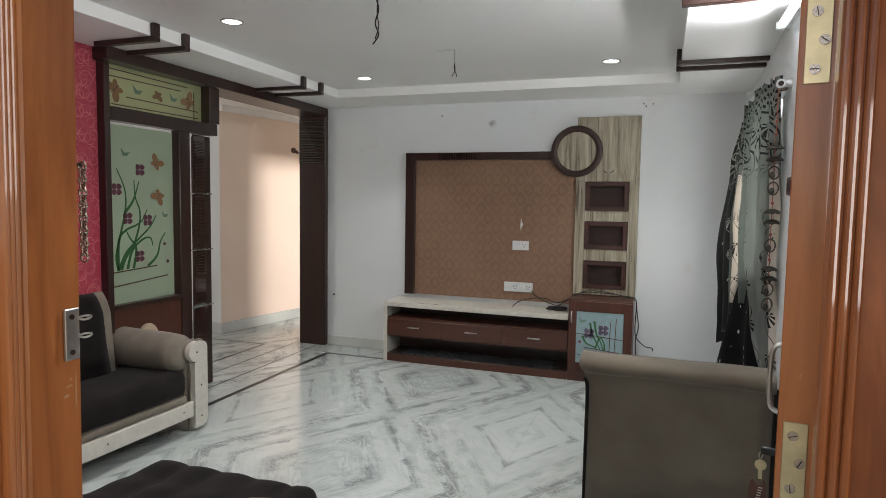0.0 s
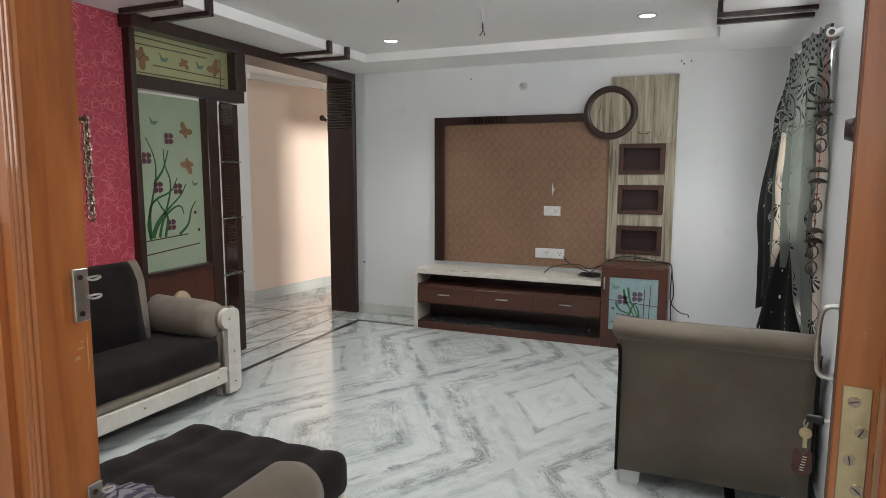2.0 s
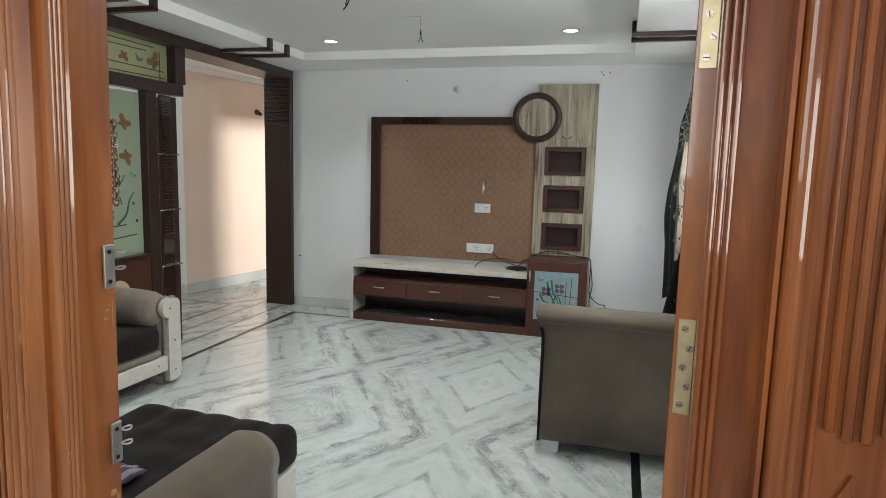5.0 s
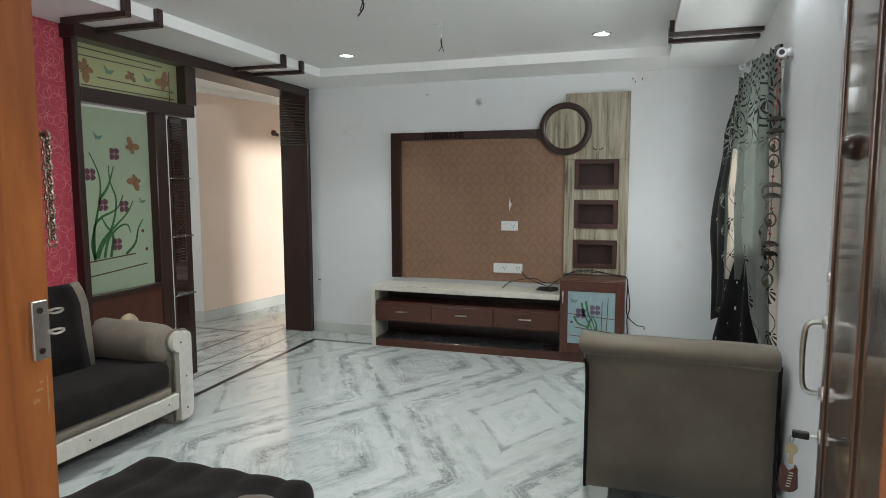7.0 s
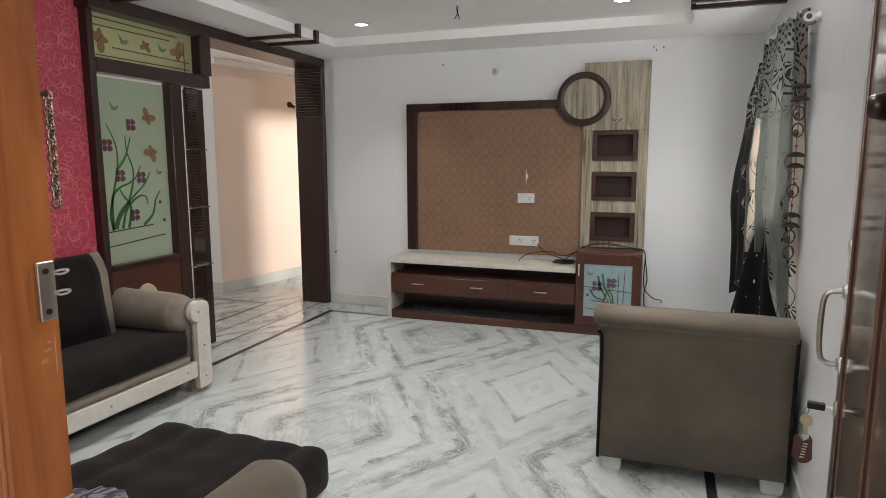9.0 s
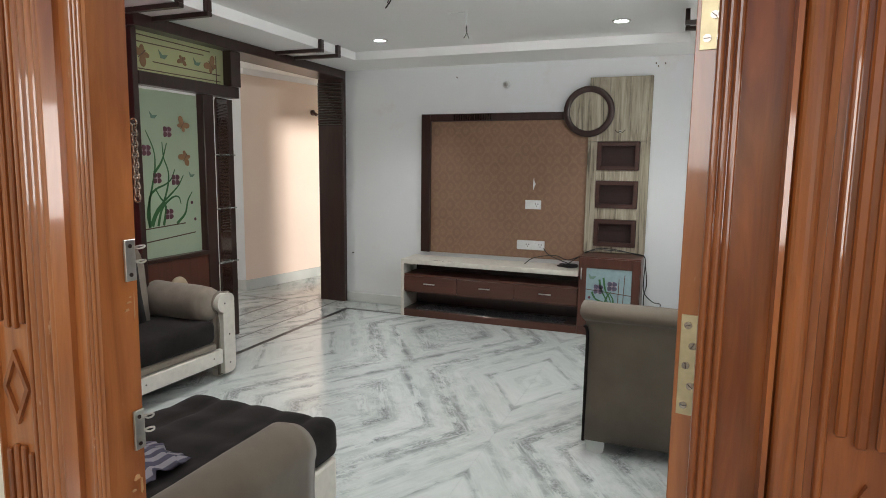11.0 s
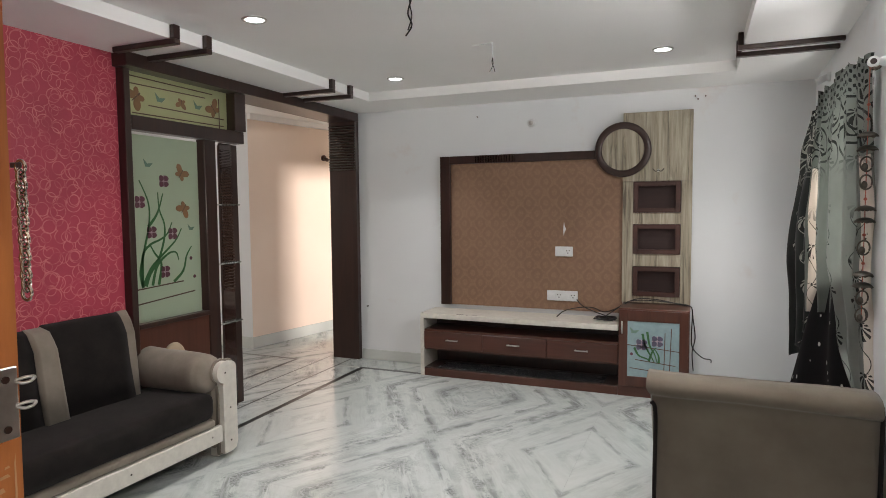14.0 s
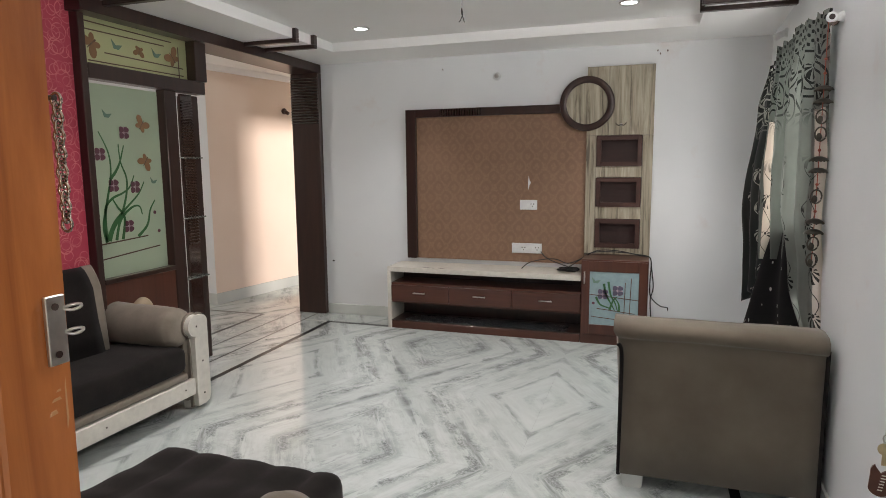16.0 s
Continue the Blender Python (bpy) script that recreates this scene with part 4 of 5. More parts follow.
def hinge(z, parent):
    h = part("hinge_plate", box((-0.031, -0.0120, z), (-0.009, -0.0100, z + 0.135), 0.0005), M_BRASS, parent, "brass hinge plate with five screws")
    for k in range(5):
        zz = z + 0.0135 + k * 0.027
        xx = -0.019 + (0.004 if k % 2 else -0.003)
        b3 = cyl((xx, -0.0120, zz), (xx, -0.0140, zz), 0.0050, 12)
        part("screw", b3, M_CHAIN, h)
        b4 = box((-0.0040, -0.0004, -0.0005), (0.0040, 0.0004, 0.0005))
        bmesh.ops.transform(b4, matrix=pose(xx, -0.0142, zz, 0, 40 * k, 0), verts=b4.verts)
        part("screw_slot", b4, M_DARK, h)
    for k in (0, 2, 4):
        part("knuckle", cyl((0.0005, -0.012, z + k * 0.027), (0.0005, -0.012, z + k * 0.027 + 0.026), 0.0055, 12), M_BRASS, h, "", True)


# pale scratches round the lock plates
for yy, zz, dy, dz in ((0.732, 1.17, 0.0025, 0.060), (0.716, 1.205, 0.012, 0.004), (0.712, 1.19, 0.010, 0.006), (0.722, 1.215, 0.006, 0.003), (0.714, 0.86, 0.012, 0.010), (0.708, 0.84, 0.008, 0.004), (0.728, 0.83, 0.003, 0.03)):
    part("scratch", prism([(yy, zz), (yy + dy, zz + dz * 0.2), (yy + dy * 0.8, zz + dz), (yy + dy * 0.2, zz + dz * 0.8)], "x", -0.872, -0.8675), M_SCRATCH, door_frame)
hinge(1.141, leaf)
hinge(1.609, leaf)
hinge(0.25, leaf)
# pull handle, lock, latch knobs
hy, ly_ = 0.782, 0.800
bm = tube([(-0.036, hy, 1.198), (-0.066, hy, 1.197), (-0.078, hy, 1.180), (-0.081, hy, 1.125), (-0.078, hy, 1.070), (-0.066, hy, 1.053), (-0.036, hy, 1.052)], 0.0055, 8)
hd = part("pull_handle", bm, M_STEEL, leaf, "bent steel pull handle", True)
for z in (1.198, 1.052):
    part("handle_rose", cyl((-0.036, hy, z), (-0.050, hy, z), 0.017, 16, 0.012), M_STEEL, hd, "", True)
part("lock_rose", cyl((-0.036, ly_, 0.955), (-0.046, ly_, 0.955), 0.017, 16, 0.013), M_STEEL, leaf, "round steel lock", True)
part("latch_rose", cyl((-0.036, 0.80, 1.285), (-0.046, 0.80, 1.285), 0.014, 14, 0.011), M_STEEL, leaf, "", True)
part("latch_knob", cyl((-0.036, 0.424, 1.524), (-0.056, 0.424, 1.524), 0.020, 14, 0.014), M_DARK, leaf, "dark latch knob", True)
for yy in (0.20, 0.76):
    part("moulding", box((-0.0415, yy, 0.25), (-0.0360, yy + 0.012, 1.95), 0.002), film, leaf)
# key in the lock with a guitar-shaped tag
lm = leaf.matrix_world
key = thing("key", tuple(lm @ Vector((-0.047, ly_, 0.955))), "dark-headed key in the lock with a guitar-shaped brown tag", "key")
key.matrix_world = lm @ Matrix.Translation((-0.047, ly_, 0.955))
part("key_shaft", cyl((0.006, 0, 0), (-0.012, 0, 0), 0.0028, 8), M_STEEL, key)
part("key_head", box((-0.044, -0.006, -0.008), (-0.012, 0.006, 0.008), 0.003, 2), M_CABLE, key, "black plastic key head")
part("key_ring", tube([(-0.041, 0, -0.002), (-0.047, 0, -0.010), (-0.044, 0, -0.022), (-0.040, 0, -0.012), (-0.041, 0, -0.002)], 0.0016, 6), M_STEEL, key, "", True)
bm = cyl((-0.043, -0.001, -0.034), (-0.043, 0.001, -0.034), 0.012, 18)
add_box(bm, (-0.047, -0.001, -0.066), (-0.039, 0.001, -0.042))
kk = part("spare_key", bm, M_BRASS, key, "flat brass spare key")
body = arc(-0.046, -0.108, 0.020, 200, 340, 10) + arc(-0.046, -0.080, 0.017, -10, 55, 5) + [(-0.036, -0.074), (-0.046, -0.082), (-0.055, -0.070)] + arc(-0.046, -0.080, 0.017, 125, 190, 5)
part("tag", prism(body, "y", -0.0025, 0.0025), M_BROWN, key, "dark brown guitar-shaped tag")
for k in range(6):
    part("tag_mark", box((-0.050 + 0.001 * k, -0.0031, -0.116 + 0.006 * k), (-0.042 + 0.001 * k, -0.0026, -0.114 + 0.006 * k)), M_WHITEP, key)

# lock plates with two eyelets, and a hanging chain, on the other jamb
for z0, hgt in ((1.247, 0.077), (0.922, 0.077)):
    pl = thing("lock_plate", (-0.862, 0.711, z0), "steel lock plate with two eyelets screwed to the jamb", "lock plate", "lock plates on the jamb")
    part("plate", box((-0.004, 0.002, 0), (0.0015, 0.0255, hgt), 0.001), M_STEEL, pl)
    for zz in (0.012, hgt - 0.012):
        part("screw", cyl((0.002, 0.012, zz), (0.0035, 0.012, zz), 0.004, 10), M_DARK, pl)
    for zz in (0.035, 0.062):
        part("eyelet", tube([(0.002, 0.022, zz), (0.006, 0.030, zz + 0.002), (0.012, 0.036, zz + 0.002), (0.017, 0.030, zz), (0.012, 0.024, zz - 0.002), (0.003, 0.022, zz - 0.001)], 0.0018, 6), M_STEEL, pl, "", True)
chain = thing("door_chain", (-0.879, 0.762, 1.545), "twisted steel door chain hanging beside the jamb", "chain")
part("chain_hook", box((-0.012, -0.003, -0.010), (0.001, 0.003, -0.004), 0.001), M_DARK, chain)
for k in range(15):
    z = -0.010 - k * 0.0098
    a = radians(20 + 80 * (k % 2))
    ring = [(0.002 + 0.0056 * math.cos(b) * math.cos(a), 0.0050 * math.cos(b) * math.sin(a), z + 0.0080 * math.sin(b)) for b in [2 * math.pi * j / 8 for j in range(9)]]
    part("link", tube(ring, 0.0019, 6, 2), M_CHAIN, chain, "", True)


# ---- ceiling: brackets, lamps, wires ----
def bracket(y, z_up):
    b = thing("ceiling_bracket", (-3.05, y, SOFFIT), "dark timber bracket wrapped under the ceiling step", "bracket", "ceiling brackets")
    wpart("arm", box((XB + 0.001, y - 0.022, SOFFIT - 0.030), (-2.815, y + 0.022, SOFFIT - 0.001), 0.003), M_DARK, b)
    wpart("upright", box((-2.848, y - 0.022, SOFFIT - 0.0005), (-2.815, y + 0.022, z_up), 0.003), M_DARK, b)


for yb in (2.93, 3.17, 4.49, 4.76):
    bracket(yb, CEIL - 0.003)
for yb in (4.37, 4.56, 2.98, 3.12):
    b = thing("ceiling_bracket", (0.25, yb, SOFFIT), "dark timber bracket across the ceiling border", "bracket", "ceiling brackets")
    wpart("arm", box((0.0, yb - 0.020, SOFFIT - 0.028), (wall_x(yb) - 0.006, yb + 0.020, SOFFIT - 0.001), 0.003), M_DARK, b)
    wpart("upright", box((0.0, yb - 0.020, SOFFIT - 0.0005), (0.029, yb + 0.020, CEIL - 0.003), 0.003), M_DARK, b)

M_LED = glow("led_diffuser", (0.86, 0.95, 1.0), 14.0)
for lx, ly in LED_AT:
    d = thing("downlight", (lx, ly, CEIL), "round recessed white LED downlight in the ceiling", "downlight", "ceiling downlights")
    bm = bmesh.new()
    n = 28
    rr = [(0.066, -0.0005), (0.066, -0.005), (0.058, -0.008), (0.050, -0.006), (0.050, -0.0005)]
    rings = [[bm.verts.new((r * math.cos(2 * math.pi * k / n), r * math.sin(2 * math.pi * k / n), z)) for r, z in rr] for k in range(n)]
    for k in range(n):
        a, b2 = rings[k], rings[(k + 1) % n]
        for j in range(4):
            bm.faces.new((a[j], a[j + 1], b2[j + 1], b2[j]))
    bmesh.ops.recalc_face_normals(bm, faces=bm.faces)
    part("bezel", bm, M_STEEL, d, "steel bezel", True)
    part("diffuser", cyl((0, 0, -0.001), (0, 0, -0.004), 0.049, 24), M_LED, d, "glowing white diffuser")

# wall tube light over the window side
tl = thing("tube_light", (wall_x(3.0) - 0.03, 3.0, 2.33), "lit white tube light on the wall under the ceiling border", "tube light")
M_TUBE = glow("tube_glow", (0.93, 0.97, 1.0), 9.0)
wpart("batten", box((wall_x(3.0) - 0.034, 2.42, 2.315), (wall_x(3.0) - 0.008, 3.36, 2.345), 0.004), M_PLAST, tl)
wpart("tube", cyl((wall_x(3.0) - 0.052, 2.46, 2.33), (wall_x(3.0) - 0.052, 3.33, 2.33), 0.013, 14), M_TUBE, tl, "glowing tube", True)
for yy in (2.445, 3.345):
    wpart("end_cap", box((wall_x(3.0) - 0.068, yy - 0.013, 2.312), (wall_x(3.0) - 0.0345, yy + 0.013, 2.348), 0.004), M_PLAST, tl)

w = thing("fan_wire", (-1.43, 2.93, CEIL), "loose dark fan wire hanging from the ceiling", "wire", "ceiling wires")
part("wire", tube([(0, 0, 0), (0.01, 0, -0.05), (-0.012, 0.01, -0.11), (0.012, 0, -0.17), (-0.02, 0, -0.215)], 0.004), M_CABLE, w, "", True)
part("wire", tube([(0.005, 0, 0), (0.0, 0.006, -0.07), (0.012, 0.0, -0.13), (-0.008, 0, -0.19)], 0.003), M_CABLE, w, "", True)
w = thing("ceiling_wire", (-1.374, 3.99, CEIL), "thin loose wires hanging from a small ceiling hole", "wire", "ceiling wires")
part("sleeve", cyl((0, 0, 0), (0.0, 0, -0.09), 0.004, 8), M_PLAST, w)
part("wire", tube([(0, 0, -0.09), (0.004, 0, -0.13), (-0.012, 0, -0.165), (-0.02, 0, -0.17)], 0.0028), M_CABLE, w, "", True)
part("wire", tube([(0, 0, -0.09), (-0.002, 0, -0.12), (0.008, 0.004, -0.15), (0.016, 0, -0.175)], 0.0028), M_CABLE, w, "", True)
part("dangling_lead", tube([(0, 0, -0.002), (-0.06, 0, -0.004), (-0.13, 0.01, -0.003)], 0.002), M_PLAST, w, "", True)

# ---- things on the television wall ----
pw = YT - 0.031


def wall_plate(name, x0, x1, z0, z1, label, gangs, cat):
    p = thing(name, ((x0 + x1) / 2, pw, (z0 + z1) / 2), label, cat)
    wpart("plate", box((x0, pw - 0.014, z0), (x1, pw, z1), 0.004, 2), M_PLAST, p)
    return p


p = wall_plate("switch_plate", -1.335, -1.185, 1.065, 1.150, "white switch plate with a socket on the brown board", 2, "switch")
wpart("switch", box((-1.315, pw - 0.019, 1.085), (-1.268, pw - 0.0141, 1.130), 0.002), M_PLAST, p)
for dx, dz in ((-0.012, 0.008), (0.012, 0.008), (0, -0.012)):
    wpart("socket_hole", cyl((-1.225 + dx, pw - 0.0141, 1.107 + dz), (-1.225 + dx, pw - 0.0155, 1.107 + dz), 0.0052, 10), M_DARK, p)
p = wall_plate("socket_plate", -1.405, -1.140, 0.680, 0.768, "white plate with two sockets and switches above the cabinet", 4, "socket")
for cx in (-1.355, -1.235):
    wpart("switch", box((cx - 0.02, pw - 0.019, 0.703), (cx + 0.016, pw - 0.0141, 0.746), 0.002), M_PLAST, p)
    for dx, dz in ((-0.012, 0.008), (0.012, 0.008), (0, -0.012)):
        wpart("socket_hole", cyl((cx + 0.055 + dx, pw - 0.0141, 0.724 + dz), (cx + 0.055 + dx, pw - 0.0155, 0.724 + dz), 0.0052, 10), M_DARK, p)
t = thing("paper_tear", (-1.262, pw, 1.30), "white torn slit in the brown wallpaper", "tear")
wpart("tear", prism([(-1.262, 1.360), (-1.256, 1.325), (-1.243, 1.300), (-1.256, 1.275), (-1.264, 1.240), (-1.268, 1.30)], "y", pw - 0.003, pw + 0.0005), M_PLAST, t)

hk = thing("lamp_holder", (-1.556, YT, 2.218), "round white lamp holder fixed high on the wall", "lamp holder")
part("base", cyl((0, 0, 0), (0, -0.012, 0), 0.036, 24, 0.033), M_PLAST, hk, "", True)
part("collar", cyl((0, -0.012, 0), (0, -0.030, 0), 0.020, 20, 0.017), M_STEEL, hk, "", True)
bh = thing("bulb_holder", (wall_x(4.95) - 0.001, 4.95, 2.30), "white angled bulb holder on the wall", "lamp holder")
part("base", cyl((0, 0, 0), (-0.018, 0, 0), 0.032, 20, 0.028), M_PLAST, bh, "", True)
part("socket", cyl((-0.015, 0, 0.0), (-0.075, -0.01, -0.03), 0.019, 16, 0.023), M_PLAST, bh, "", True)
hl = thing("hall_lamp_holder", (HX0 + 0.21, HY0 + 1.1, 2.10), "small brown lamp holder on the peach wall", "lamp holder")
part("base", cyl((0, 0, 0), (0.02, -0.004, 0), 0.035, 16), M_BROWN, hl, "", True)
part("socket", cyl((0.02, -0.004, 0), (0.07, -0.01, -0.03), 0.02, 14), M_BROWN, hl, "", True)
hb = thing("hall_bell_push", (HX0 + 0.285, HY0 + 1.32, 1.18), "small grey bell push on the peach wall", "switch")
part("button", cyl((0, 0, 0), (0.03, -0.006, 0), 0.018, 12), M_STEEL, hb, "", True)
fh = thing("fancy_hook", (-0.50, 5.60, 1.775), "small dark metal double hook on the grained board", "hook")
part("plate", cyl((0, 0, 0), (0, -0.006, 0), 0.012, 14), M_STEEL, fh, "", True)
for sg in (-1, 1):
    part("hook", tube([(0, -0.006, 0.002), (sg * 0.02, -0.016, -0.008), (sg * 0.036, -0.018, 0.004), (sg * 0.042, -0.012, 0.014)], 0.003), M_DARK, fh, "", True)
for x, z in ((-0.235, 2.35), (-0.215, 2.325), (-2.05, 2.30), (-0.16, 2.345)):
    nl = thing("wall_nail", (x, YT, z), "small rusty nail in the plaster", "nail", "wall nails")
    part("nail", cyl((0, 0, 0), (0, -0.018, 0.004), 0.005, 8), M_BROWN, nl)
cl = thing("cable_stub", (-3.20, YT, 0.53), "short dark cable end at the wall corner", "cable")
part("stub", tube([(0, 0.0, 0), (-0.005, -0.02, 0.0), (0.012, -0.03, 0.006)], 0.006), M_CABLE, cl, "", True)

# set-top disc and cables on the cabinet
disc = thing("coiled_cable", (-0.89, 5.47, 0.561), "flat coil of black cable on the cream worktop", "cable")
bm = bmesh.new()
pts = []
for k in range(44):
    a = k * 0.62
    r = 0.055 + 0.028 * math.sin(k * 1.7) * 0.6
    pts.append((1.35 * r * math.cos(a), r * math.sin(a), 0.006 + 0.00045 * k))
bm.free()
part("coil", tube(pts, 0.0055, 6, 3), M_CABLE, disc, "", True)
CAB = ([(-1.145, 5.61, 0.70), (-1.09, 5.56, 0.655), (-0.99, 5.50, 0.625), (-0.89, 5.46, 0.60), (-0.86, 5.45, 0.58)],
       [(-1.29, 5.48, 0.564), (-1.23, 5.50, 0.615), (-1.12, 5.51, 0.645), (-1.0, 5.50, 0.655), (-0.90, 5.49, 0.625), (-0.80, 5.50, 0.660), (-0.72, 5.53, 0.712), (-0.60, 5.55, 0.728), (-0.42, 5.55, 0.722), (-0.30, 5.55, 0.703), (-0.238, 5.54, 0.690), (-0.222, 5.53, 0.60), (-0.205, 5.52, 0.45), (-0.225, 5.52, 0.34), (-0.215, 5.55, 0.18)],
       [(-0.88, 5.46, 0.60), (-0.78, 5.50, 0.67), (-0.66, 5.54, 0.735), (-0.50, 5.55, 0.738), (-0.36, 5.55, 0.715), (-0.26, 5.55, 0.702), (-0.228, 5.54, 0.66), (-0.232, 5.53, 0.48), (-0.222, 5.53, 0.37), (-0.15, 5.56, 0.29), (-0.09, 5.60, 0.27), (-0.085, 5.62, 0.24)])
for k, line in enumerate(CAB):
    c = thing("black_cable", line[0], "thin loose black cable trailing over the cabinet", "cable", "loose cables")
    wpart("cable", tube(line, 0.0045, 6, 5), M_CABLE, c, "", True)
ch = thing("worktop_chips", (-2.1, 5.33, 0.5605), "brown chipped patches on the worktop edge", "wear")
for x, y, lx in ((-2.14, 5.315, 0.075), (-1.99, 5.305, 0.055), (-2.05, 5.31, 0.02)):
    wpart("chip", prism([(x, y), (x + lx * 0.4, y - 0.006), (x + lx, y + 0.002), (x + lx * 0.7, y + 0.012), (x + 0.01, y + 0.01)], "z", 0.5602, 0.5612), M_BROWN, ch)


# ---- painted glass ----
M_STEM = plain("green_glass_paint", (0.035, 0.14, 0.045), 0.4)
M_PETAL = plain("plum_glass_paint", (0.125, 0.040, 0.062), 0.4)
M_PETALW = plain("pale_pink_glass_paint", (0.50, 0.38, 0.42), 0.4)
M_WING = plain("orange_glass_paint", (0.27, 0.14, 0.065), 0.4)
M_BIRD = plain("teal_glass_paint", (0.15, 0.26, 0.20), 0.4)
M_LINE = plain("brown_glass_paint", (0.10, 0.05, 0.035), 0.4)


class Sheet:
    """A painted pane: shapes given in its own (u, v) metres, laid just proud of the glass."""

    def __init__(self, to_world, parent):
        self.to_world, self.parent = to_world, parent

    def poly(self, name, loops, mat):
        bm = bmesh.new()
        for loop in loops:
            bm.faces.new([bm.verts.new(self.to_world(u, v, 0.0022)) for u, v in loop])
        back = bmesh.ops.extrude_face_region(bm, geom=bm.faces[:])["geom"]
        mid = Vector(self.to_world(0, 0, 0.0)) - Vector(self.to_world(0, 0, 0.002))
        bmesh.ops.translate(bm, verts=[g for g in back if isinstance(g, bmesh.types.BMVert)], vec=mid)
        bmesh.ops.recalc_face_normals(bm, faces=bm.faces)
        return wpart(name, bm, mat, self.parent)

    def stroke(self, pts, w0, w1, mat, name):
        pts = [Vector(p) for p in pts]
        line = []
        for i in range(len(pts) - 1):
            p0, p1, p2, p3 = pts[max(i - 1, 0)], pts[i], pts[i + 1], pts[min(i + 2, len(pts) - 1)]
            for k in range(6):
                t = k / 6
                line.append(0.5 * (2 * p1 + (p2 - p0) * t + (2 * p0 - 5 * p1 + 4 * p2 - p3) * t * t + (3 * p1 - p0 - 3 * p2 + p3) * t ** 3))
        line.append(pts[-1])
        left, right = [], []
        n = len(line) - 1
        for i, p in enumerate(line):
            d = (line[min(i + 1, n)] - line[max(i - 1, 0)]).normalized()
            q = Vector((-d.y, d.x)) * 0.5 * (w0 + (w1 - w0) * i / n)
            left.append(p + q)
            right.append(p - q)
        self.poly(name, [[left[i], left[i + 1], right[i + 1], right[i]] for i in range(n)], mat)

    def flower(self, c, r, petal=None):
        loops = []
        for k in range(4):
            a = math.pi / 4 + k * math.pi / 2
            cx, cy = c[0] + 0.56 * r * math.cos(a), c[1] + 0.56 * r * math.sin(a)
            loops.append([(cx + 0.42 * r * (1 + 0.12 * math.cos(3 * b)) * math.cos(b), cy + 0.42 * r * (1 + 0.12 * math.cos(3 * b)) * math.sin(b)) for b in [2 * math.pi * j / 12 for j in range(12)]])
        self.poly("painted_flower", loops, petal or M_PETAL)
        s = 0.07 * r
        self.poly("flower_cross", [[(c[0] - 0.8 * r, c[1] - s), (c[0] + 0.8 * r, c[1] - s), (c[0] + 0.8 * r, c[1] + s), (c[0] - 0.8 * r, c[1] + s)],
                                   [(c[0] - s, c[1] + s), (c[0] + s, c[1] + s), (c[0] + s, c[1] + 0.8 * r), (c[0] - s, c[1] + 0.8 * r)],
                                   [(c[0] - s, c[1] - 0.8 * r), (c[0] + s, c[1] - 0.8 * r), (c[0] + s, c[1] - s), (c[0] - s, c[1] - s)]], M_PETALW)

    def butterfly(self, c, r, turn, mat=None):
        loops = []
        for a, f in ((35, 1.0), (145, 1.0), (-40, 0.7), (220, 0.7)):
            a = radians(a + turn)
            cx, cy = c[0] + 0.62 * r * f * math.cos(a), c[1] + 0.62 * r * f * math.sin(a)
            loops.append([(cx + f * r * (0.55 * math.cos(b) * math.cos(a) - 0.36 * math.sin(b) * math.sin(a)), cy + f * r * (0.55 * math.cos(b) * math.sin(a) + 0.36 * math.sin(b) * math.cos(a))) for b in [2 * math.pi * j / 12 for j in range(12)]])
        self.poly("painted_butterfly", loops, mat or M_WING)
        t = radians(turn + 90)
        self.stroke([(c[0] - 0.5 * r * math.cos(t), c[1] - 0.5 * r * math.sin(t)), (c[0] + 0.6 * r * math.cos(t), c[1] + 0.6 * r * math.sin(t))], 0.14 * r, 0.06 * r, M_LINE, "butterfly_body")

    def bird(self, c, r):
        self.poly("painted_bird", [[(c[0] - r, c[1] + 0.9 * r), (c[0] - 0.2 * r, c[1] + 0.1 * r), (c[0] + r, c[1] + 0.25 * r), (c[0] + 0.3 * r, c[1] - 0.5 * r), (c[0] - 0.6 * r, c[1] - 0.45 * r)]], M_BIRD)

    def dot(self, c, r):
        self.poly("painted_dot", [[(c[0] + r * math.cos(b), c[1] + r * math.sin(b)) for b in [2 * math.pi * j / 10 for j in range(10)]]], M_PETAL)


lower = Sheet(lambda u, v, d: (-3.387 + d, 3.051 + u, 0.791 + v), pane)


def pq(cx, cy):
    return ((cx - 10) / 330 * 0.545, (985 - cy) / 965 * 1.162)


for pts in (((72, 805), (62, 720), (85, 600), (110, 470), (108, 360), (70, 250)), ((85, 800), (105, 740), (150, 660), (178, 560), (182, 480), (160, 400), (155, 310)), ((70, 800), (75, 640), (110, 585), (160, 560), (195, 530), (220, 470)),
            ((75, 795), (110, 710), (170, 640), (235, 570), (268, 505)), ((115, 800), (140, 700), (195, 640), (235, 635), (248, 680)), ((145, 800), (160, 690), (130, 630), (110, 585)),
            ((220, 795), (270, 740), (290, 660), (318, 608)), ((105, 490), (140, 440), (160, 390), (180, 315))):
    lower.stroke([pq(*p) for p in pts], 0.021, 0.006, M_STEM, "painted_stem")
for c in ((187, 250), (70, 362), (120, 520), (222, 532), (178, 735)):
    lower.flower(pq(*c), 0.046)
lower.butterfly(pq(275, 205), 0.060, -35)
lower.butterfly(pq(285, 395), 0.060, 145)
lower.bird(pq(115, 165), 0.036)
lower.bird(pq(320, 505), 0.030)
for c in ((313, 675), (330, 780)):
    lower.dot(pq(*c), 0.012)
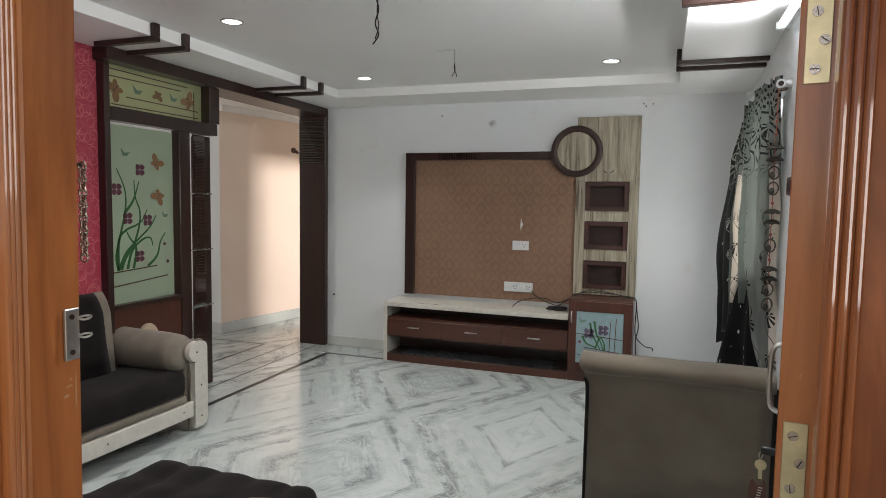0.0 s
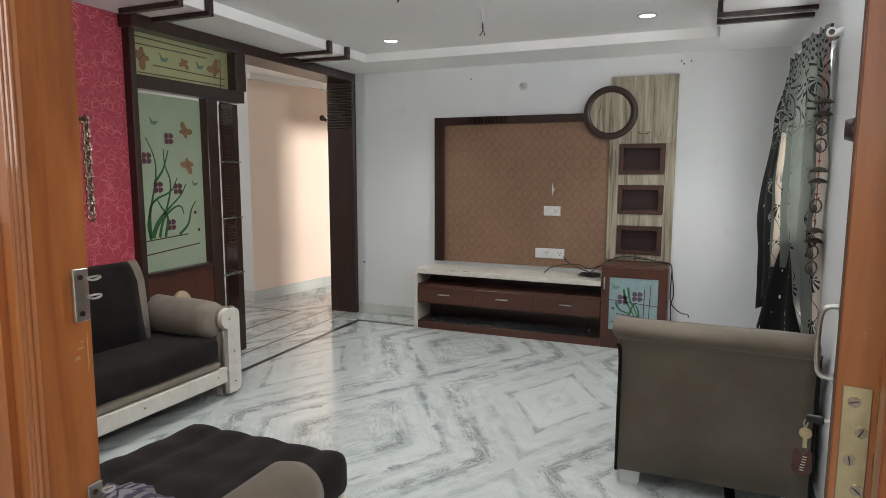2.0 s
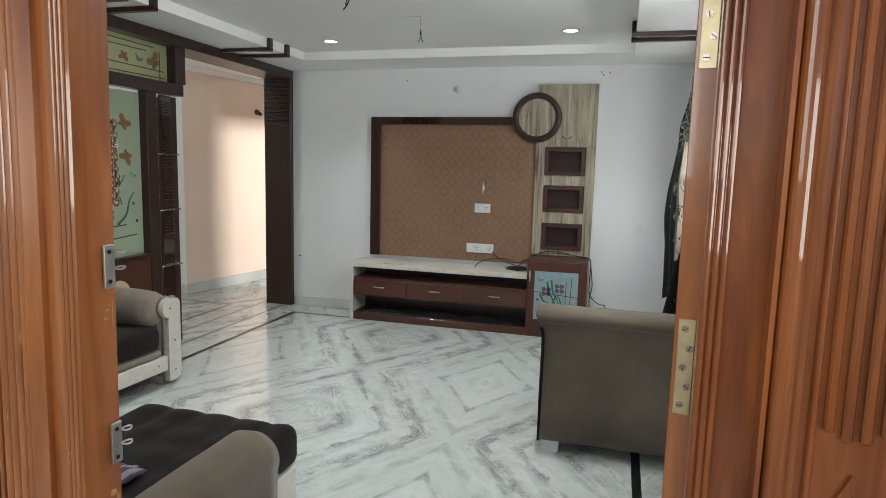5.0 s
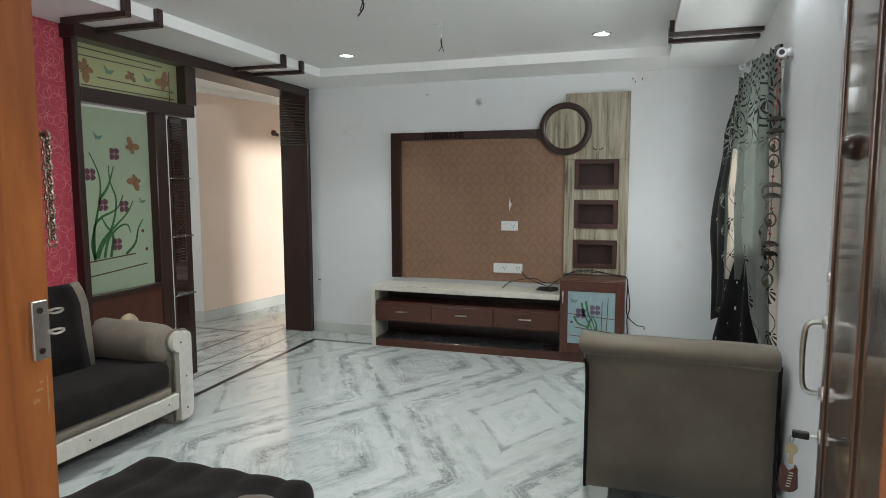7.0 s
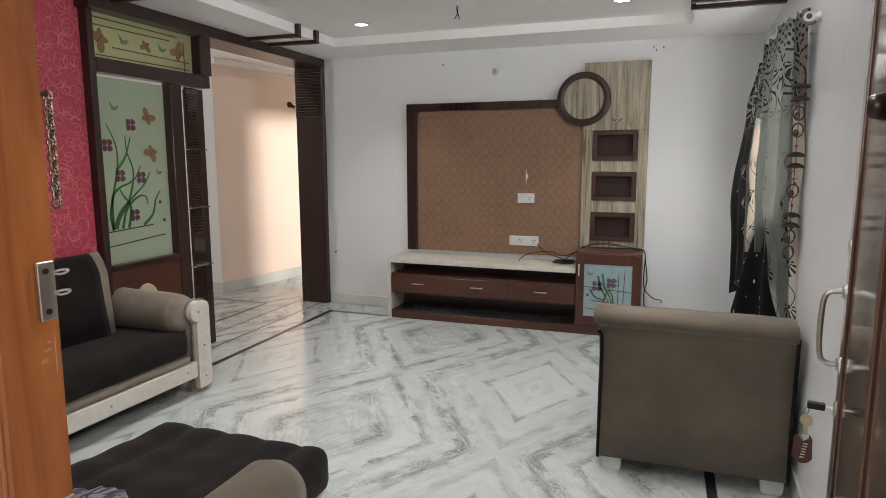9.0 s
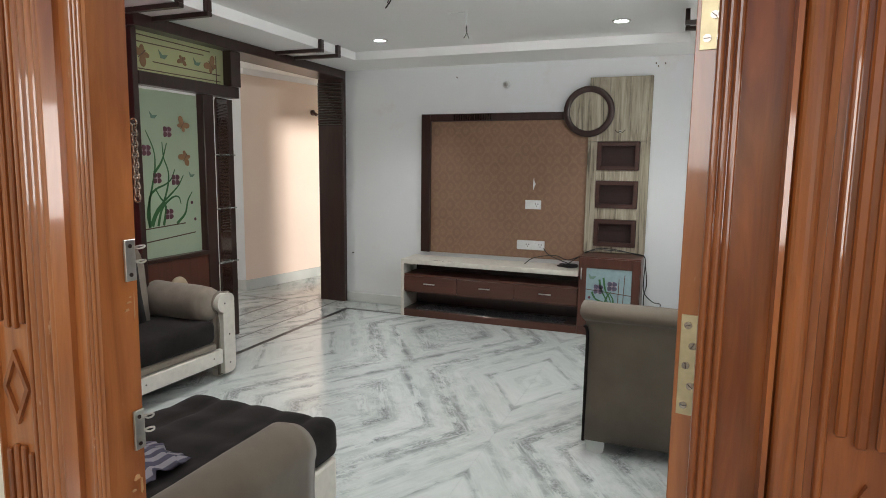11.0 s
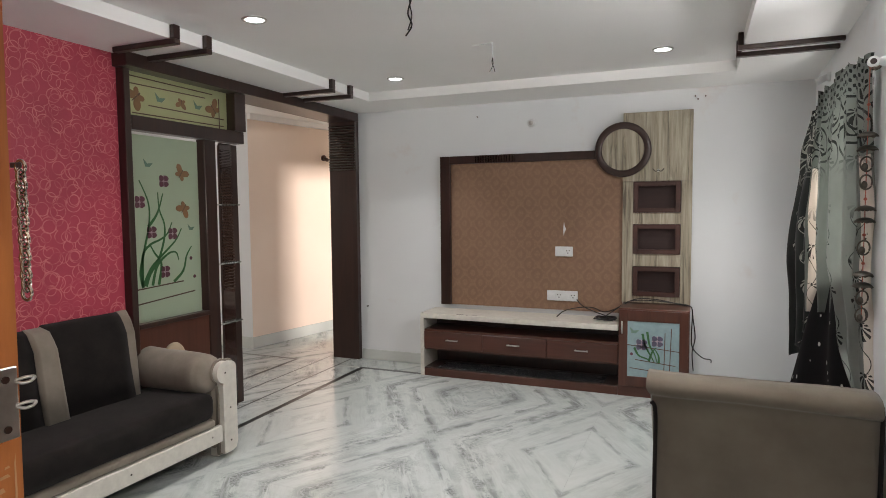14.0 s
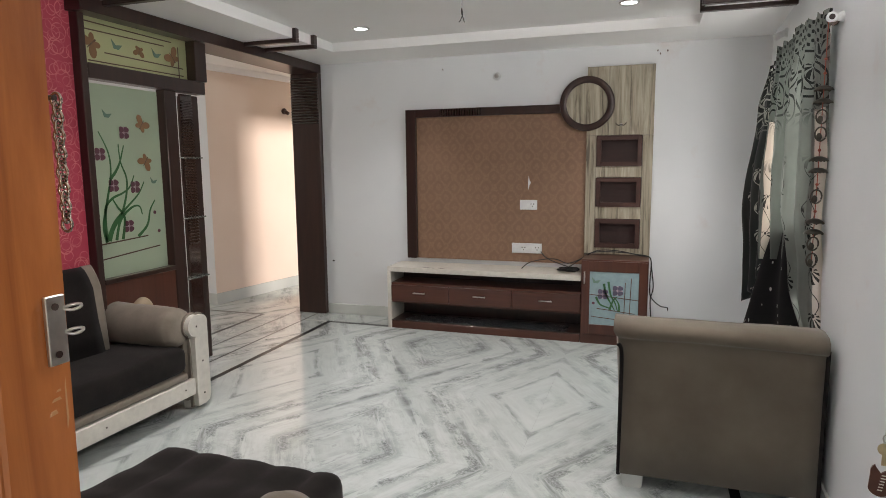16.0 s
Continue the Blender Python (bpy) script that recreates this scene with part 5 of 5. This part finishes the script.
for a, b2 in (((12, 815), (270, 798)), ((12, 893), (330, 862)), ((24, 315), (30, 982))):
    lower.stroke([pq(*a), pq(*b2)], 0.008, 0.008, M_LINE, "painted_line")

upper = Sheet(lambda u, v, d: (-3.387 + d, 3.051 + u, 2.063 + v), tpane)


def tq(u, v):
    return (u * 0.875, 0.27 * (1 - v))


for (u0, v0), (u1, v1) in (((0.02, 0.10), (0.86, 0.12)), ((0.02, 0.27), (0.78, 0.25)), ((0.22, 0.70), (0.98, 0.72)), ((0.08, 0.92), (0.98, 0.90)), ((0.93, 0.2), (0.93, 0.98))):
    upper.stroke([tq(u0, v0), tq(u1, v1)], 0.007, 0.007, M_LINE, "painted_line")
upper.butterfly(tq(0.12, 0.55), 0.075, 130)
upper.butterfly(tq(0.87, 0.50), 0.070, 40)
upper.butterfly(tq(0.53, 0.50), 0.045, 170)
upper.bird(tq(0.33, 0.50), 0.042)
upper.bird(tq(0.70, 0.50), 0.040)

small = Sheet(lambda u, v, d: (d0 + 0.06 + u, UF - 0.012 - d, dz0 + 0.078 + v), door)


def cq(cx, cy):
    return ((cx - 65) / 285 * 0.383, (360 - cy) / 295 * 0.439)


for pts in (((105, 205), (130, 245), (180, 262), (190, 272)), ((150, 130), (165, 190), (200, 250), (215, 275)), ((175, 118), (190, 190), (215, 230), (232, 278)), ((185, 272), (205, 220), (225, 200)), ((240, 278), (238, 240), (215, 205))):
    small.stroke([cq(*p) for p in pts], 0.018, 0.006, M_STEM, "painted_stem")
for c in ((145, 188), (230, 166)):
    small.flower(cq(*c), 0.050, plain("violet_glass_paint", (0.115, 0.10, 0.15), 0.4))
small.bird(cq(105, 118), 0.036)
small.dot(cq(90, 240), 0.012)
for a, b2 in (((110, 268), (330, 288)), ((80, 314), (310, 330)), ((65, 192), (350, 214)), ((272, 120), (268, 325)), ((306, 95), (298, 325))):
    small.stroke([cq(*a), cq(*b2)], 0.006, 0.006, M_LINE, "painted_line")

# ---- window, curtain, hangings ----
win = tagged(new("window_1"), "window with steel bars behind the curtain", "window", "", "structure")
wx = wall_x(4.1) + 0.10
for lo, hi in (((wx - 0.118, WIN_Y0 + 0.001, WIN_Z0 + 0.001), (wx + 0.04, WIN_Y0 + 0.075, WIN_Z1 - 0.001)), ((wx, WIN_Y1 - 0.045, WIN_Z0), (wx + 0.04, WIN_Y1, WIN_Z1)), ((wx, WIN_Y0 + 0.076, WIN_Z0), (wx + 0.04, WIN_Y1 - 0.046, WIN_Z0 + 0.045)), ((wx, WIN_Y0 + 0.076, WIN_Z1 - 0.045), (wx + 0.04, WIN_Y1 - 0.046, WIN_Z1)), ((wx, 4.10, WIN_Z0 + 0.046), (wx + 0.04, 4.14, WIN_Z1 - 0.046))):
    part("window_frame", box(lo, hi, 0.003), M_DARK, win)
for k in range(7):
    z = WIN_Z0 + 0.12 + k * 0.14
    part("window_bar", cyl((wx + 0.02, WIN_Y0 + 0.04, z), (wx + 0.02, WIN_Y1 - 0.04, z), 0.006, 8), M_STEEL, win)
backdrop = tagged(finish("backdrop", box((1.3, 2.2, -0.2), (1.35, 6.2, 3.2)), glow("bright_outdoors", (1.0, 0.97, 0.93), 1.6), None), "bright hazy daylight outside the window", "backdrop", "", "structure")


def curtain_cloth(name, ground, figure, sheen_at, satin=(0.82, 0.76, 0.68), thru=0.02):
    """Floral satin: swirls crowd the head of the cloth, sprays of fans on stems below; a stripe painted bright as
    window-lit satin lies at sheen_at.
    """
    m, n, l, b = material(name, 0.27, spec=0.6)
    uv = n.new("ShaderNodeTexCoord").outputs["UV"]
    sep = n.new("ShaderNodeSeparateXYZ")
    l.new(uv, sep.inputs[0])
    u_, v_ = sep.outputs[0], sep.outputs[1]
    col_ = calc(n, l, "DIVIDE", u_, 0.17)
    row_ = calc(n, l, "ADD", calc(n, l, "DIVIDE", v_, 0.21), calc(n, l, "MULTIPLY", calc(n, l, "FLOOR", col_), 0.5))
    cu = calc(n, l, "MULTIPLY", calc(n, l, "SUBTRACT", calc(n, l, "FRACT", col_), 0.5), 0.17)
    cv = calc(n, l, "MULTIPLY", calc(n, l, "SUBTRACT", calc(n, l, "FRACT", row_), 0.5), 0.21)
    rad = calc(n, l, "SQRT", calc(n, l, "ADD", calc(n, l, "MULTIPLY", cu, cu), calc(n, l, "MULTIPLY", cv, cv)))
    ang = calc(n, l, "ARCTAN2", cu, cv)
    petal = calc(n, l, "GREATER_THAN", calc(n, l, "SINE", calc(n, l, "ADD", calc(n, l, "MULTIPLY", ang, 11.0), calc(n, l, "MULTIPLY", rad, 45.0))), 0.0)
    reach = calc(n, l, "MULTIPLY_ADD", calc(n, l, "COSINE", ang), 0.030, 0.040)
    fan = calc(n, l, "MULTIPLY", petal, calc(n, l, "MULTIPLY", calc(n, l, "GREATER_THAN", rad, 0.016), calc(n, l, "LESS_THAN", rad, reach)))
    eye_ = calc(n, l, "LESS_THAN", rad, 0.009)
    stem = calc(n, l, "COMPARE", cu, calc(n, l, "MULTIPLY", calc(n, l, "SINE", calc(n, l, "MULTIPLY", cv, 30.0)), 0.034), 0.0028)
    curl = calc(n, l, "MULTIPLY", calc(n, l, "GREATER_THAN", rad, 0.055), calc(n, l, "COMPARE", calc(n, l, "SINE", calc(n, l, "ADD", calc(n, l, "MULTIPLY", rad, 170.0), calc(n, l, "MULTIPLY", ang, 3.0))), 0.80, 0.26))
    patch = ramp(n, l, noise_tex(n, l, uv, 6.0, 1), [(0.47, (0, 0, 0)), (0.50, (1, 1, 1))])
    head = ramp(n, l, v_, [(0.36, (1, 1, 1)), (0.50, (0, 0, 0))])
    tail = ramp(n, l, v_, [(0.62, (0, 0, 0)), (0.74, (1, 1, 1))])
    spray = calc(n, l, "MAXIMUM", calc(n, l, "MAXIMUM", fan, eye_), calc(n, l, "MULTIPLY", stem, calc(n, l, "GREATER_THAN", rad, 0.03)))
    f = calc(n, l, "MULTIPLY", calc(n, l, "MAXIMUM", spray, curl), head)
    f = calc(n, l, "MAXIMUM", f, calc(n, l, "MULTIPLY", calc(n, l, "MULTIPLY", spray, patch), tail))
    f = calc(n, l, "MAXIMUM", f, calc(n, l, "MULTIPLY", calc(n, l, "MULTIPLY", stem, tail), 0.8))
    # the woven head band: rows of short dashes
    band = calc(n, l, "MULTIPLY", calc(n, l, "LESS_THAN", v_, 0.13), calc(n, l, "GREATER_THAN", calc(n, l, "MULTIPLY", calc(n, l, "SINE", calc(n, l, "MULTIPLY", u_, 190.0)), calc(n, l, "SINE", calc(n, l, "MULTIPLY", v_, 150.0))), 0.28))
    f = calc(n, l, "MAXIMUM", calc(n, l, "MULTIPLY", f, calc(n, l, "GREATER_THAN", v_, 0.13)), band)
    # window light on the cloth, painted in as a bright stripe
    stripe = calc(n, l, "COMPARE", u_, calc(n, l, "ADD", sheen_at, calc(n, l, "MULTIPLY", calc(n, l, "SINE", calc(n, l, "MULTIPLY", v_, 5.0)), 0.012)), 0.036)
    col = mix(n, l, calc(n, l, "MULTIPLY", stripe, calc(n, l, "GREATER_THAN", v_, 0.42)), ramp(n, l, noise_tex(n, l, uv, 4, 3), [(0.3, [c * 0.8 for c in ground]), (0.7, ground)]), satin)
    base(l, b, mix(n, l, calc(n, l, "MULTIPLY", f, 0.92), col, figure))
    b.inputs["Metallic"].default_value = 0.15
    b.inputs["Sheen Weight"].default_value = 0.2
    bump(n, l, b, noise_tex(n, l, uv, 160, 2), 0.15, 0.002)
    tr = n.new("ShaderNodeBsdfTranslucent")
    l.new(b.inputs["Base Color"].links[0].from_socket, tr.inputs[0])
    ms = n.new("ShaderNodeMixShader")
    ms.inputs[0].default_value = thru
    l.new(b.outputs[0], ms.inputs[1])
    l.new(tr.outputs[0], ms.inputs[2])
    l.new(ms.outputs[0], n["Material Output"].inputs[0])
    return m


def sheet_mesh(func, nu, nv, thick=0.003, wide=1.0, tall=1.0):
    """A cloth surface from func(u, v), doubled by its thickness, with UVs."""
    bm = bmesh.new()
    lay = bm.loops.layers.uv.new("UVMap")
    grid = [[bm.verts.new(func(i / nu, j / nv)) for j in range(nv + 1)] for i in range(nu + 1)]
    for i in range(nu):
        for j in range(nv):
            fc = bm.faces.new((grid[i][j], grid[i + 1][j], grid[i + 1][j + 1], grid[i][j + 1]))
            for lp, (a, c) in zip(fc.loops, ((i, j), (i + 1, j), (i + 1, j + 1), (i, j + 1))):
                lp[lay].uv = (wide * a / nu, tall * c / nv)
    bmesh.ops.solidify(bm, geom=bm.faces[:], thickness=thick)
    return bm


RODX = 0.452
curtain = thing("curtain", (RODX, 4.0, 2.1), "silver and charcoal floral satin curtain, gathered on a steel rod", "curtain")


def along(keys, v):
    """A smooth value at v through rising (v, value) pairs."""
    for (a, fa), (b2, fb2) in zip(keys, keys[1:]):
        if v <= b2:
            t = (v - a) / (b2 - a)
            return fa + (fb2 - fa) * t * t * (3 - 2 * t)
    return keys[-1][1]


def hung_panel(near, far, left, depth, folds, low_near, low_far, top, seed):
    """One gathered width: its far edge, and how much nearer the wall its near edge hangs, change on the way down."""
    def func(u, v):
        z_low = low_near + (low_far - low_near) * u
        head = top + 0.008 * math.sin(37 * u + seed)
        z = head - (head - z_low) * v
        wave = math.cos(2 * math.pi * (folds * u + 0.10 * math.sin(3.1 * v + seed))) * (0.012 + 0.014 * v)
        crease = 0.010 * noise.noise((u * 7 + seed, v * 4.0, seed)) + 0.005 * noise.noise((u * 19, v * 9.0, seed + 3))
        pleat = 0.007 * math.cos(2 * math.pi * 9 * u) * (1 - v) ** 3
        y = along(near, v) + (along(far, v) - along(near, v)) * u + 0.018 * math.sin(5 * u + 3 * v + seed)
        return (along(left, v) + along(depth, v) * (1 - u) + wave + crease + pleat, y, z)
    return func


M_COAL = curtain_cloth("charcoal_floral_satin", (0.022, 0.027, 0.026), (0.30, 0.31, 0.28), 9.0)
# stripe colours hold the window's light, the paler near ground the tube's
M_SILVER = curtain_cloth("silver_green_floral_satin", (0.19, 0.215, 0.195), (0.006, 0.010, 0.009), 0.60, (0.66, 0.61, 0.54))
M_SILVERN = curtain_cloth("silver_green_lit_edge_satin", (0.28, 0.31, 0.285), (0.006, 0.010, 0.009), 0.045, thru=0.07)
far_width = hung_panel(((0, 4.26), (1, 4.22)), ((0, 4.66), (1, 4.56)), ((0, 0.435), (0.18, 0.385), (0.55, 0.330), (0.8, 0.345), (1, 0.350)), ((0, 0.04), (0.5, 0.095), (1, 0.09)), 3.5, 0.92, 0.57, 2.055, 1.0)
mid_width = hung_panel(((0, 3.82), (1, 3.86)), ((0, 4.27), (1, 4.24)), ((0, 0.405), (0.3, 0.385), (0.6, 0.368), (1, 0.385)), ((0, 0.035), (0.5, 0.080), (1, 0.085)), 2.5, 0.95, 0.90, 2.10, 4.0)
near_width = hung_panel(((0, 3.42), (0.7, 3.42), (1, 3.34)), ((0, 3.80), (0.5, 3.78), (0.8, 3.66), (1, 3.42)), ((0, 0.402), (0.3, 0.395), (0.55, 0.398), (0.78, 0.435), (1, 0.478)), ((0, 0.052), (0.4, 0.082), (0.75, 0.055), (1, 0.02)), 2.5, 0.52, 0.56, 2.115, 7.0)
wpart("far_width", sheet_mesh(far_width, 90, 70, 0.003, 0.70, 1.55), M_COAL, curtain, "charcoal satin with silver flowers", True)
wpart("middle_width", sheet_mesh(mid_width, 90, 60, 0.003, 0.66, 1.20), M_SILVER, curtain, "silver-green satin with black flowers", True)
wpart("near_width", sheet_mesh(near_width, 90, 80, 0.003, 0.60, 1.60), M_SILVERN, curtain, "silver-green satin with window light painted along its edge", True)
wpart("rod", cyl((RODX + 0.022, 3.372, 2.066), (RODX - 0.015, 4.60, 2.020), 0.011, 14), M_STEEL, curtain, "steel curtain rod", True)
wpart("finial", cyl((RODX, 3.350, 2.068), (RODX, 3.372, 2.068), 0.021, 20, 0.019), M_PLAST, curtain, "white rod end")
wpart("finial_bore", cyl((RODX, 3.3485, 2.068), (RODX, 3.352, 2.068), 0.012, 16), M_DARK, curtain)
wpart("rod_bracket", cyl((RODX + 0.012, 3.368, 2.068), (wall_x(3.368) - 0.001, 3.368, 2.070), 0.011, 16, 0.024), M_PLAST, curtain, "white cone bracket on the wall", True)
wpart("eyelet", cyl((RODX + 0.018, 3.402, 2.066), (RODX + 0.018, 3.410, 2.066), 0.026, 20), M_CHAIN, curtain, "", True)

flecked, kn, kl, kb = material("black_flecked_cloth", 0.9, spec=0.2)
kv = world_coords(kn, kl)
vor = kn.new("ShaderNodeTexVoronoi")
vor.inputs["Scale"].default_value = 11.0
kl.new(kv, vor.inputs["Vector"])
base(kl, kb, ramp(kn, kl, vor.outputs["Distance"], [(0.10, (0.65, 0.65, 0.62)), (0.14, (0.012, 0.011, 0.012))]))
dark_cloth = thing("black_cloth", (0.42, 4.1, 0.4), "black cloth with white flecks draped below the curtain", "cloth")


def drape2(u, v):
    y = 3.62 + (0.55 + 0.20 * v) * u
    return (0.455 - 0.030 * u + 0.035 * v * (1 - u) - 0.150 * u * v + 0.016 * math.sin(11 * u + 3 * v), y, 1.16 - 0.80 * v - 0.10 * u * (1 - v))


wpart("cloth", sheet_mesh(drape2, 40, 30), flecked, dark_cloth, "", True)

hang = thing("door_hanging", (0.44, 3.44, 2.0), "beaded hanging with small dark metal umbrellas and rings", "wall hanging")
M_ANTI = metal("dark_antique_metal", (0.13, 0.12, 0.10), 0.42)
M_CORAL = plain("coral_bead", (0.34, 0.08, 0.045), 0.4)
hxp, hyp = 0.448, 3.385


def umbrella(z):
    """A small dome with a scalloped rim."""
    bm = bmesh.new()
    rings = []
    for j in range(6):
        p = radians(88 * j / 5)
        rings.append([bm.verts.new((hxp + 0.040 * math.cos(p) * math.cos(a), hyp + 0.040 * math.cos(p) * math.sin(a), z - 0.022 + 0.026 * math.sin(p) + (0.006 * abs(math.sin(4 * a)) if j == 0 else 0))) for a in [2 * math.pi * k / 32 for k in range(32)]])
    for a, b2 in zip(rings, rings[1:]):
        for k in range(32):
            bm.faces.new((a[k], a[(k + 1) % 32], b2[(k + 1) % 32], b2[k]))
    bm.faces.new(rings[-1])
    bmesh.ops.solidify(bm, geom=bm.faces[:], thickness=0.002)
    return bm


wpart("string", cyl((hxp, hyp, 2.06), (hxp, hyp, 1.02), 0.002, 6), M_CORAL, hang)
for z, kind in ((1.90, "b"), (1.84, "b"), (1.785, "u"), (1.730, "u"), (1.655, "r"), (1.580, "r"), (1.51, "b"), (1.480, "u"), (1.430, "u"), (1.36, "b"), (1.306, "r"), (1.24, "b"), (1.205, "u"), (1.158, "u"), (1.094, "r"), (1.02, "r")):
    if kind == "b":
        bm = bmesh.new()
        bmesh.ops.create_uvsphere(bm, u_segments=10, v_segments=7, radius=0.007, matrix=Matrix.Translation((hxp, hyp, z)))
        wpart("bead", bm, M_CORAL, hang, "", True)
    elif kind == "u":
        wpart("umbrella", umbrella(z), M_ANTI, hang, "", True)
    else:
        wpart("ring", tube([(hxp + 0.025 * math.cos(a), hyp + 0.014 * math.cos(a), z + 0.030 * math.sin(a)) for a in [2 * math.pi * j / 10 for j in range(11)]], 0.0036, 8, 3), M_ANTI, hang, "", True)
        bm = bmesh.new()
        bmesh.ops.create_uvsphere(bm, u_segments=10, v_segments=7, radius=0.012, matrix=Matrix.Translation((hxp - 0.006, hyp, z - 0.012)) @ Matrix.Diagonal((1.0, 0.8, 1.5, 1)))
        wpart("pendant", bm, M_ANTI, hang, "", True)

# crumpled cloth on the low seat, small round cushion behind the sofa arm
stripe, qn, ql, qb = material("striped_grey_cloth", 0.9, spec=0.2)
qs = qn.new("ShaderNodeTexCoord").outputs["UV"]
qsep = qn.new("ShaderNodeSeparateXYZ")
ql.new(qs, qsep.inputs[0])
base(ql, qb, ramp(qn, ql, calc(qn, ql, "FRACT", calc(qn, ql, "MULTIPLY", qsep.outputs[0], 9.0)), [(0.45, (0.42, 0.40, 0.44)), (0.55, (0.13, 0.12, 0.17))]))
rag = thing("crumpled_cloth", (-1.62, 1.36, 0.43), "crumpled grey striped cloth lying on the black seat", "cloth")


def crumple(u, v):
    x, y = (u - 0.5) * 0.30, (v - 0.5) * 0.24
    h = 0.055 * (1 - (2 * u - 1) ** 2) * (1 - (2 * v - 1) ** 2)
    q = noise.noise((x * 16, y * 16, 2.0)) * 0.030 + noise.noise((x * 38, y * 38, 5.0)) * 0.010
    return (x + q, y + q * 0.7, 0.012 + h + abs(q))


part("cloth", sheet_mesh(crumple, 30, 26), stripe, rag, "", True)
part("sheet", sheet_mesh(mat_sheet, 40, 8), speckle, shelf_mat, "", True)
M_STRAW = plain("pale_straw", (0.40, 0.32, 0.22), 0.7)
hat = thing("round_cushion", (-3.20, 3.20, 0.56), "small beige round cushion tucked behind the sofa arm", "cushion")
bm = bmesh.new()
bmesh.ops.create_uvsphere(bm, u_segments=24, v_segments=14, radius=0.11)
bmesh.ops.transform(bm, matrix=Matrix.Diagonal((0.45, 0.75, 1.0, 1)), verts=bm.verts)
part("cushion", bm, M_STRAW, hat, "", True)
